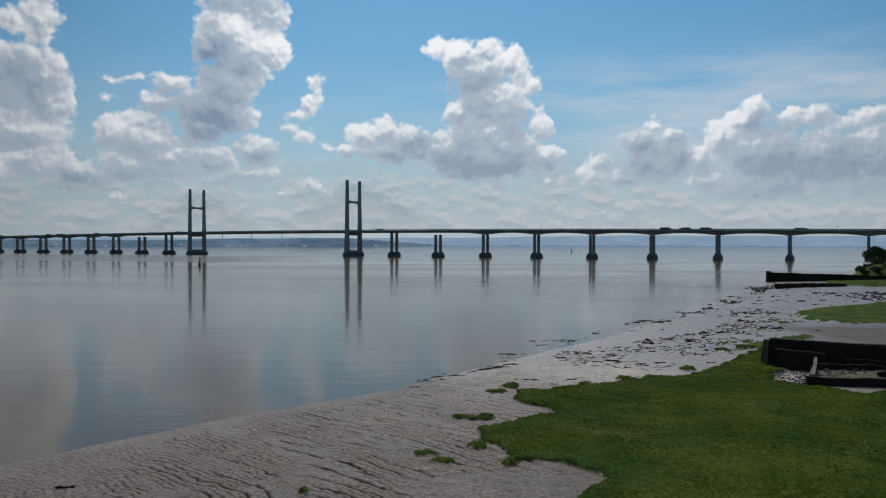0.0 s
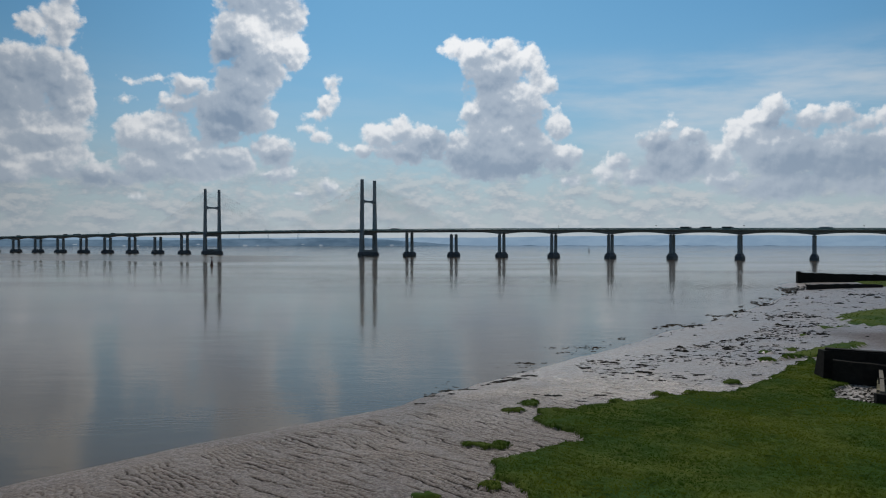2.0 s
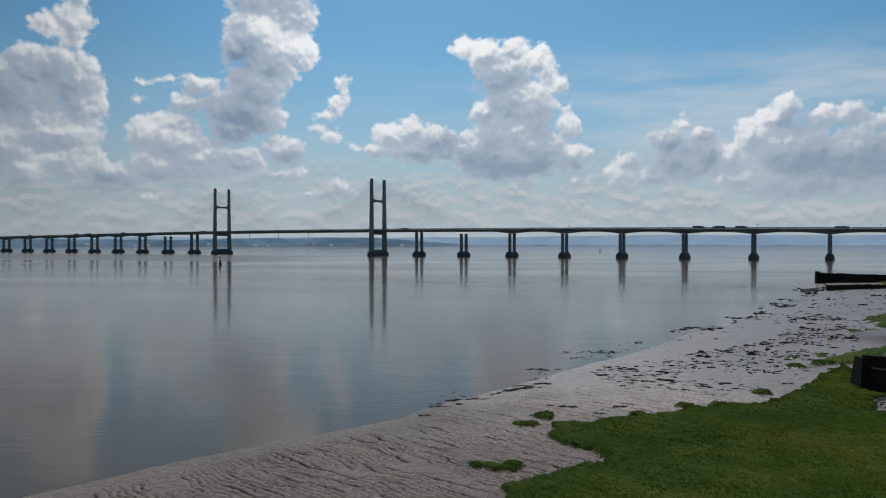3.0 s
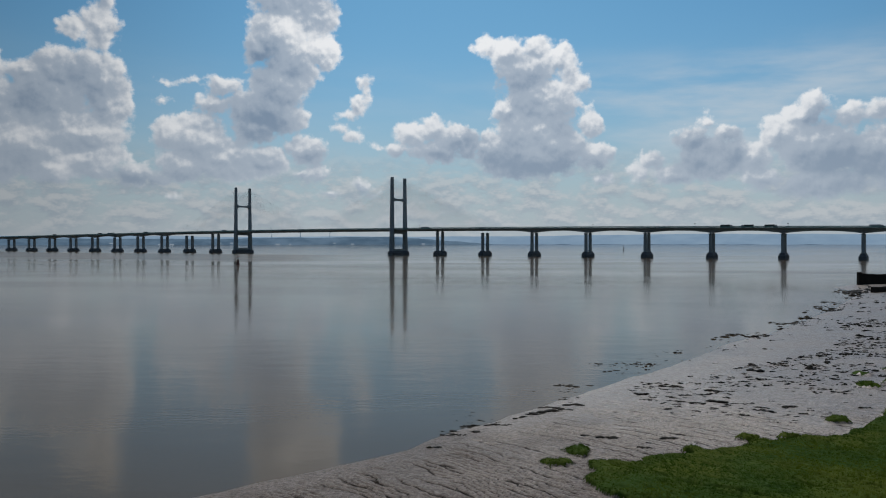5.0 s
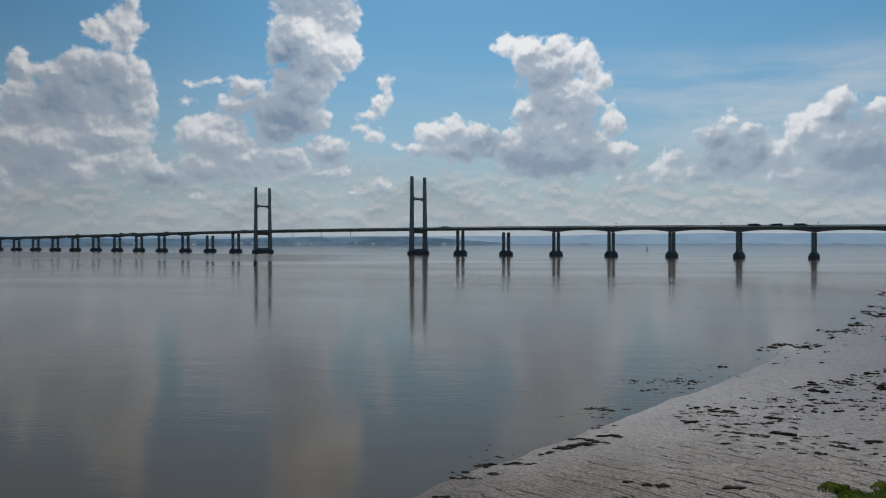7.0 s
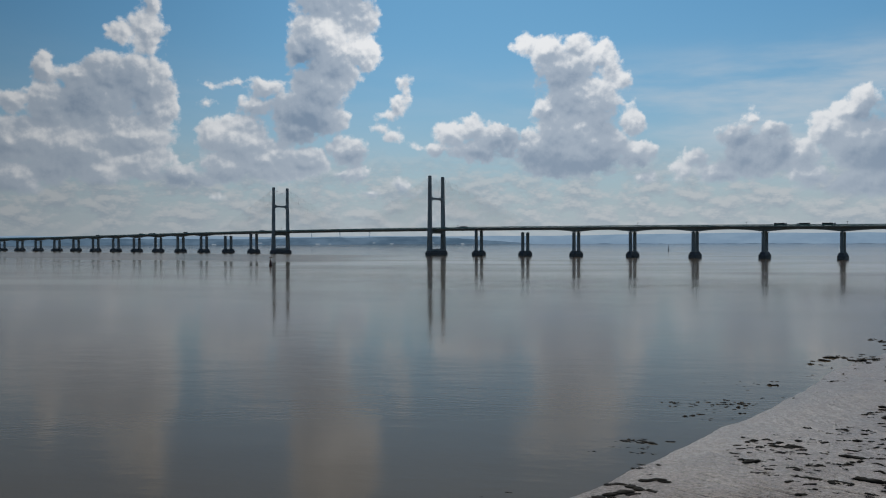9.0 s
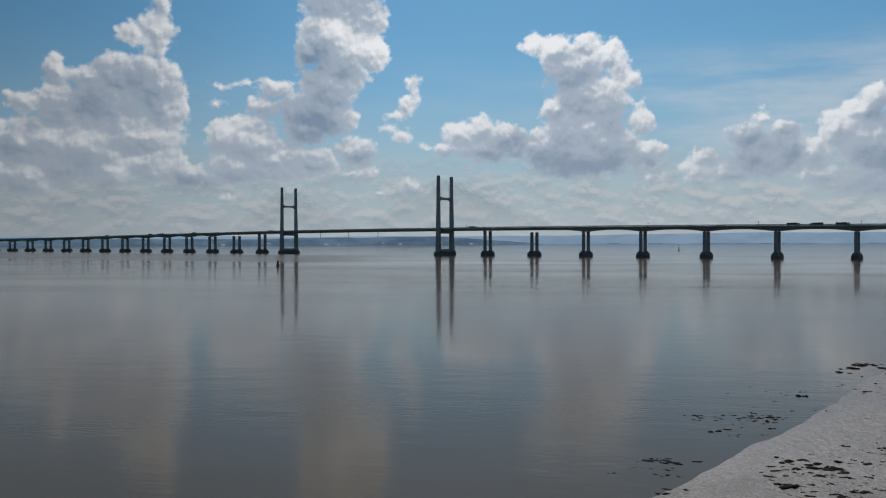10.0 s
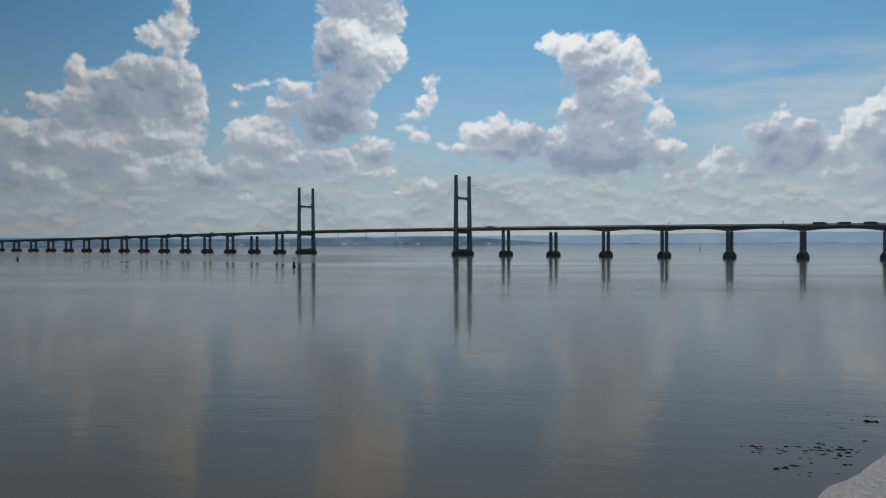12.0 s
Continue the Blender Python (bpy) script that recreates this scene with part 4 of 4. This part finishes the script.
run_wall("inner_wall", ((69.9, 127.0), (72.6, 126.7), (75.6, 126.2)), 0.7, (2.0,) * 3, (3.45, 3.5, 3.2), WALLSTONE, ruin, rough=0.14, seed=9)
run_wall("inner_wall", ((71.6, 121.6), (73.4, 121.4), (77.5, 120.8)), 0.9, (1.8,) * 3, (3.05, 3.2, 3.0), WALLSTONE, ruin, rough=0.16, seed=13)
run_wall("rear_wall", ((70.6, 130.2), (78, 126.9), (90, 121.4)), 0.7, (1.6,) * 3, (3.85, 3.7, 3.4), WALLSTONE, ruin, rough=0.22, seed=10)
bm, rnd = bmesh.new(), random.Random(17)
block(bm, 69.1, 69.9, 126.1, 127.0, 2.2, 3.45, 0.8)
part("stump", bm, WALLSTONE, ruin)
bm, rows = bmesh.new(), []
for j in range(13):
    v = j / 12
    row = []
    for i in range(29):
        u = i / 28
        x, y = 58.8 + 33 * u + 7.6 * v * (1 - u), 119.4 - 6.2 * u + (13.2 - 5.4 * u) * v
        row.append((x, y, 2.0 + 0.75 * v * (1 - 0.3 * u) + rnd.uniform(-0.14, 0.14)))
    rows.append(row)
grid = [[bm.verts.new(p) for p in row] for row in rows]
for ra, rb in zip(grid, grid[1:]):
    for i in range(28):
        bm.faces.new((ra[i], ra[i + 1], rb[i + 1], rb[i]))
skirt = bmesh.ops.extrude_face_region(bm, geom=bm.faces[:])
for e in skirt["geom"]:
    if isinstance(e, bmesh.types.BMVert):
        e.co.z = 0.9
part("rubble_floor", bm, OVERGROWN, ruin, "rubble floor overgrown with weeds")

jetty = thing("sea_wall", Matrix(), "long dark stone sea wall running out to the water's edge", "sea wall")
run_wall("wall_face", ((188.8, 429.5), (222, 429.5), (256, 428.5), (330, 425)), 2.6, (0.2, 0.8, 1.0, 1.0), (7.55, 6.5, 5.6, 4.6), WALLSTONE, jetty, batter=0.4, rough=0.16, seed=11)
bm = bmesh.new()
block(bm, 187.9, 189.6, 428.0, 430.6, 0.2, 8.3, 0.9)
part("end_post", bm, WALLSTONE, jetty)
groyne = thing("low_groyne", Matrix(), "low dark weedy groyne on pale mud below the sea wall", "groyne")
run_wall("groyne_bed", ((176, 391), (188, 394), (203, 396), (216, 397)), 1.8, (0.2, 0.6, 0.8, 0.8), (2.9, 3.1, 3.1, 2.6), WALLSTONE, groyne, batter=1.2, rough=0.2, seed=12)


# ---------------------------------------------------------------- marsh grass, weed and stones
def tufts(name, count, x0, x1, y0, y1, tall, wide, blades, seed, label):
    """Grass blades standing all over the turf, one mesh."""
    rng = np.random.RandomState(seed)
    x, y = rng.uniform(x0, x1, count), rng.uniform(y0, y1, count)
    m = marsh(x, y)
    keep = (m > -0.05) & (shore(x, y) > 1)
    x, y, m = x[keep], y[keep], m[keep]
    z = height(x, y)
    lush = 0.75 + 0.35 * fbm(x, y, 3.0, 3, 24) + 0.45 * np.exp(-np.maximum(m, 0) / 0.7)
    verts = []
    for b in range(blades):
        a, r = rng.uniform(0, 2 * math.pi, len(x)), rng.uniform(0, wide * 1.6, len(x))
        h, w = tall * lush * rng.uniform(0.6, 1.25, len(x)), wide * rng.uniform(0.5, 1.2, len(x))
        cx, cy, t = x + r * np.cos(a), y + r * np.sin(a), rng.uniform(0, 2 * math.pi, len(x))
        lx, ly = rng.normal(0, 0.7, len(x)) * h, rng.normal(0, 0.7, len(x)) * h
        ux, uy = np.cos(t) * w / 2, np.sin(t) * w / 2
        verts.append(np.stack([np.stack([cx - ux, cy - uy, z - 0.06], 1), np.stack([cx + ux, cy + uy, z - 0.06], 1),
                               np.stack([cx + lx, cy + ly, z + h], 1)], 1))
    verts = np.concatenate(verts).reshape(-1, 3)
    faces = np.arange(len(verts)).reshape(-1, 3)
    mesh = arrays(name, verts, faces, BLADES)
    mesh.attributes.new("inward", "FLOAT", "POINT").data.foreach_set("value", np.tile(np.repeat(m, 3), blades).astype(np.float32))
    return tagged(new(name, mesh), label, "grass", kind="stuff")


tufts("marsh_grass", 170000, 0, 84, 46, 162, 0.17, 0.07, 5, 31, "bright green salt marsh grass in dense low tufts")
tufts("far_marsh_grass", 30000, 56, 270, 140, 430, 0.28, 0.2, 4, 32, "green salt marsh grass farther along the shore")


def lump(seed, flat, mat, name, rings=2, bits=1):
    """A knobbly mass, flat below, or a cluster of them."""
    rnd, bm = random.Random(seed), bmesh.new()
    for k in range(bits):
        r = 1.0 if bits == 1 else rnd.uniform(0.25, 0.6)
        at = Vector((rnd.uniform(-0.9, 0.9), rnd.uniform(-0.6, 0.6), 0)) if bits > 1 else Vector()
        for v in bmesh.ops.create_icosphere(bm, subdivisions=rings, radius=1.0)["verts"]:
            n = noise.fractal(v.co * 1.6 + Vector((seed * 7.1, k * 3.3, 0)), 1.0, 2.0, 3)
            v.co *= r * (1 + 0.6 * n)
            v.co.z = max(v.co.z * flat, -0.15)
            v.co += at
    mesh = bpy.data.meshes.new(name)
    bmesh.ops.recalc_face_normals(bm, faces=bm.faces)
    bm.to_mesh(mesh)
    bm.free()
    mesh.materials.append(mat)
    mesh.polygons.foreach_set("use_smooth", [True] * len(mesh.polygons))
    return mesh


def arrays_of(mesh):
    v = np.empty(len(mesh.vertices) * 3, np.float32)
    mesh.vertices.foreach_get("co", v)
    return v.reshape(-1, 3), np.array([tuple(p.vertices) for p in mesh.polygons])


def heap(name, places, meshes, mat, label, category, seed, floor=-0.03):
    """Many lumps too small to tell apart, as one mesh. places: x, y, size, drawn out."""
    rng = np.random.RandomState(seed)
    forms, verts, faces, n = [arrays_of(m) for m in meshes], [], [], 0
    zs = height(np.array([p[0] for p in places]), np.array([p[1] for p in places]))
    for (x, y, size, long), z in zip(places, zs):
        v, f = forms[rng.randint(len(forms))]
        a = rng.uniform(-0.5, 0.5)
        w = v * (size * long, size, size)
        w = np.stack([w[:, 0] * math.cos(a) - w[:, 1] * math.sin(a) + x, w[:, 0] * math.sin(a) + w[:, 1] * math.cos(a) + y, w[:, 2] + max(z, floor(x, y) if callable(floor) else floor)], 1)
        verts.append(w)
        faces.append(f + n)
        n += len(v)
    return tagged(new(name, arrays(name, np.concatenate(verts), np.concatenate(faces), mat, True)), label, category, kind="stuff")


WEEDS = [lump(k, 0.6, WEED, "weed_clump", 2, 5) for k in range(7)]
rng = np.random.RandomState(5)
BAND = ((27, 140), (38, 136), (52, 146), (77, 180), (110, 236), (118, 262), (100, 250), (78, 200), (57, 181), (38, 166), (26, 160))
EDGE = ((2, 134), (8, 143), (16, 154), (25, 167), (36, 181), (50, 203), (76, 238), (100, 274), (121, 306), (150, 354), (173, 394))
found = []
x, y = rng.uniform(-5, 200, 90000), rng.uniform(105, 400, 90000)
d, m, band = shore(x, y), marsh(x, y), inside(x, y, BAND)
patchy = fbm(x, y, 7, 3, 25)
for i in range(len(x)):
    if m[i] > -0.6 or d[i] < -7 or d[i] > 60:
        continue
    p = 0.006
    if band[i] > -3:
        p = 0.30 * (patchy[i] > -0.15) + 0.03
    elif abs(d[i]) < 2.6:
        p = 0.38 * (patchy[i] > 0.2) + 0.02
    elif d[i] < 0:
        p = 0.14 * (patchy[i] > 0.38) + 0.22 * (150 < y[i] < 260 and patchy[i] > 0.1)
    if y[i] > 240:
        p = max(p, 0.03 * (patchy[i] > 0.1))
    if rng.rand() < p:
        size = min(1.0, 0.26 * math.exp(rng.normal(0, 0.5))) * (1 + 0.0022 * max(0, y[i] - 150))
        found.append((x[i], y[i], size, rng.uniform(1.0, 2.0)))
found += [(21.8, 125.5, 0.95, 1.1), (18.2, 121.8, 0.6, 1.4), (15.2, 126.1, 0.7, 1.5), (-36.0, 70.3, 0.55, 1.6), (9.5, 141.5, 0.9, 2.0), (11.5, 143.2, 0.8, 2.2),
          (7.4, 140.3, 0.8, 1.8), (13.2, 145.6, 0.7, 2.2), (10.2, 144.8, 0.5, 2.4), (5.6, 138.2, 0.6, 1.8)]
for _ in range(52):
    t, far = rng.rand(), rng.rand() < 0.3
    found.append((36 + rng.normal(0, 2.5), 199 + rng.normal(0, 4), rng.uniform(0.12, 0.3), rng.uniform(1.5, 2.6)) if far else
                 (21 + 13 * t + rng.normal(0, 0.8), 182.4 + 2.4 * t + rng.normal(0, 0.9), rng.uniform(0.14, 0.36), rng.uniform(1.4, 2.8)))
near_weed = sorted(found, key=lambda p: math.hypot(p[0] - 18, p[1] - 130) - 14 * p[2])[:240]
chosen = set(near_weed)
for k, (x, y, size, long) in enumerate(near_weed):
    ob = new("weed_clump", WEEDS[k % 7])
    ob.matrix_basis = Matrix.LocRotScale((x, y, max(ground_at(x, y), -0.03)), Euler((0, 0, rng.uniform(-0.5, 0.5))), (size * long, size, size * 0.7))
    tagged(ob, "dark seaweed-covered stone lying on wet mud", "seaweed clump", "seaweed clumps on the mud")
heap("scattered_weed", [p for p in found if p not in chosen], [lump(50 + k, 0.6, WEED, "weed_bit", 1, 3) for k in range(5)], WEED, "dark seaweed and stones scattered over the mud flat", "seaweed", 6)

STONES = [lump(20 + k, 0.7, BOULDER, "boulder", 1) for k in range(4)]
rocks = []
for _ in range(420):
    u = rng.rand()
    if u < 0.5:
        rocks.append((rng.uniform(172, 245), rng.uniform(298, 345), rng.uniform(0.3, 1.1), rng.uniform(1, 1.8)))
    elif u < 0.7:
        t = rng.rand()
        rocks.append((162 + 24 * t + rng.normal(0, 2), 390 + 24 * t + rng.normal(0, 5), rng.uniform(0.3, 0.9), rng.uniform(1, 1.6)))
    else:
        t = rng.rand()
        rocks.append((228 + 60 * t + rng.normal(0, 3), 400 - 14 * t + rng.normal(0, 7), rng.uniform(0.3, 0.8), rng.uniform(1, 1.6)))
heap("boulders", rocks, STONES, BOULDER, "grey boulders heaped below the sea wall", "boulders", 7)
heap("rubble", [(59 + 30 * t + 6 * u * (1 - t), 119.6 - 5.8 * t + u * 9.5, 0.07 + 0.17 * q, 1.2 + q) for t, u, q in rng.rand(300, 3)],
     [lump(70 + k, 0.8, COPING, "rubble_stone", 1) for k in range(4)], PALESTONE, "broken stones strewn over the ruined dock", "rubble", 8, lambda x, y: 2.05 + 0.055 * (y - 119.4 + 0.2 * (x - 59)))

pebbly = [(x, y, q, l) for x, y, q, l in zip(rng.uniform(50, 74, 2600), rng.uniform(99, 136, 2600), rng.uniform(0.07, 0.24, 2600), rng.uniform(1, 1.7, 2600))]
bed = inside(np.array([p[0] for p in pebbly]), np.array([p[1] for p in pebbly]), PEBBLES) > 0
on_turf = marsh(np.array([p[0] for p in pebbly]), np.array([p[1] for p in pebbly])) > 0.3
pebbly = [p for p, b, m in zip(pebbly, bed, on_turf) if b and not m]
heap("pale_stones", pebbly[::2], [lump(80 + k, 0.7, PALESTONE, "pale_stone", 1) for k in range(3)], PALESTONE, "pale stones strewn beside the ruined quay", "stones", 9)
heap("dark_stones", pebbly[1::2], [lump(90 + k, 0.7, WALLSTONE, "dark_stone", 1) for k in range(3)], WALLSTONE, "dark weedy stones strewn beside the ruined quay", "stones", 10)


# ---------------------------------------------------------------- tree and bushes on the headland
def leaf_cloud(lumps, count, size, seed):
    """Small leaves on and in a set of uneven lumps (x, y, z, radius)."""
    rng = np.random.RandomState(seed)
    verts = []
    share = np.array([l[3] ** 2 for l in lumps])
    for l, n in zip(lumps, (share / share.sum() * count).astype(int)):
        way = rng.normal(0, 1, (n, 3))
        way /= np.linalg.norm(way, axis=1, keepdims=True)
        r = l[3] * rng.uniform(0.55, 1.08, n) ** 0.7
        c = np.array(l[:3]) + way * r[:, None] * (1, 1, 0.85)
        a, b = rng.normal(0, 1, (n, 3)), rng.normal(0, 1, (n, 3))
        a, b = a / np.linalg.norm(a, axis=1, keepdims=True) * size, b / np.linalg.norm(b, axis=1, keepdims=True) * size * 0.7
        verts.append(np.stack([c - a, c - b, c + a, c + b], 1))
    verts = np.concatenate(verts).reshape(-1, 3)
    return verts, np.arange(len(verts)).reshape(-1, 4)


def tree(x, y, high, wide, seed, label):
    rnd = random.Random(seed)
    root = thing("tree", pose(x, y, ground_at(x, y) - 0.2), label, "tree")
    bm = bmesh.new()
    tube(bm, (0, 0, 0), (0.2, 0, high * 0.3), 0.42, 0.3, 8)
    part("trunk", bm, BARK, root)
    lumps = []
    for k in range(9):
        a = 2 * math.pi * k / 9 + rnd.uniform(-0.3, 0.3)
        r = rnd.uniform(0.25, 0.36) * wide
        end = Vector((math.cos(a) * r, math.sin(a) * r, high * rnd.uniform(0.30, 0.74)))
        bm = bmesh.new()
        tube(bm, (0.2, 0, high * 0.26), end, 0.2, 0.06)
        part("limb", bm, BARK, root)
        lumps.append((*end, rnd.uniform(0.17, 0.24) * wide))
    lumps += [(rnd.uniform(-0.2, 0.2) * wide, rnd.uniform(-0.2, 0.2) * wide, high * rnd.uniform(0.68, 0.88), 0.17 * wide) for _ in range(5)]
    ob = new("crown", arrays("crown", *leaf_cloud(lumps, 15000, 0.3, seed), LEAVES))
    ob.parent = root
    return root


def bush(x, y, high, wide, seed):
    rnd = random.Random(seed)
    root = thing("bush", pose(x, y, ground_at(x, y)), "dark green bush on the grassy headland", "bush", "bushes on the headland")
    bm = bmesh.new()
    for k in range(4):
        tube(bm, (0, 0, -0.2), (rnd.uniform(-0.3, 0.3) * wide, rnd.uniform(-0.3, 0.3) * wide, high * 0.6), 0.08, 0.03, 5)
    part("stems", bm, BARK, root)
    lumps = [(rnd.uniform(-0.35, 0.35) * wide, rnd.uniform(-0.35, 0.35) * wide, high * rnd.uniform(0.3, 0.7), 0.24 * wide) for _ in range(6)]
    ob = new("leaves", arrays("leaves", *leaf_cloud(lumps, 1800, 0.3, seed), LEAVES))
    ob.parent = root
    return root


tree(282, 482, 12.4, 14.0, 3, "broad dark green tree on the headland above the shore")
for k, (x, y, h, w) in enumerate(((236, 440, 2.6, 5), (243, 446, 2.2, 5), (229, 437, 1.8, 4), (253, 448, 2.4, 5), (262, 462, 2.6, 5), (268, 455, 3.0, 6), (276, 470, 3.2, 6),
                                  (290, 468, 3.6, 7), (280, 452, 2.6, 6), (296, 455, 3.0, 7), (300, 486, 4.0, 8), (266, 443, 2.2, 5), (288, 440, 2.4, 6), (272, 438, 1.8, 5), (258, 439, 1.6, 5), (249, 437, 1.6, 4), (262, 474, 2.6, 5), (268, 482, 2.4, 5))):
    bush(x, y, 1.15 * h, 1.3 * w, 40 + k)


def shed(x, y):
    """A small pitched-roof building, half hidden on the bank."""
    root = thing("shed", pose(x, y, ground_at(x, y) - 0.3, 0, 0, -32), "small pale-roofed shed beside the tree on the headland", "shed")
    bm = bmesh.new()
    block(bm, -3.2, 3.2, -2.4, 2.4, 0, 2.2)
    part("wall", bm, BOULDER, root)
    for side in (-1, 1):
        bm = bmesh.new()
        eave, top = [(u, side * 2.75, 2.05) for u in (-3.5, 3.5)], [(u, 0, 3.5) for u in (-3.5, 3.5)]
        under = [Vector(p) + Vector((0, 0, 0.14)) for p in eave + top[::-1]]
        loft(bm, [eave + top[::-1], under])
        part("roof_slope", bm, GREYPAINT, root, "weathered pale grey roof slope")
    bm = bmesh.new()
    block(bm, -1.4, -0.5, -2.46, -2.38, 0.2, 2.0)
    part("door", bm, TIMBER, root)
    return root


shed(273, 474)
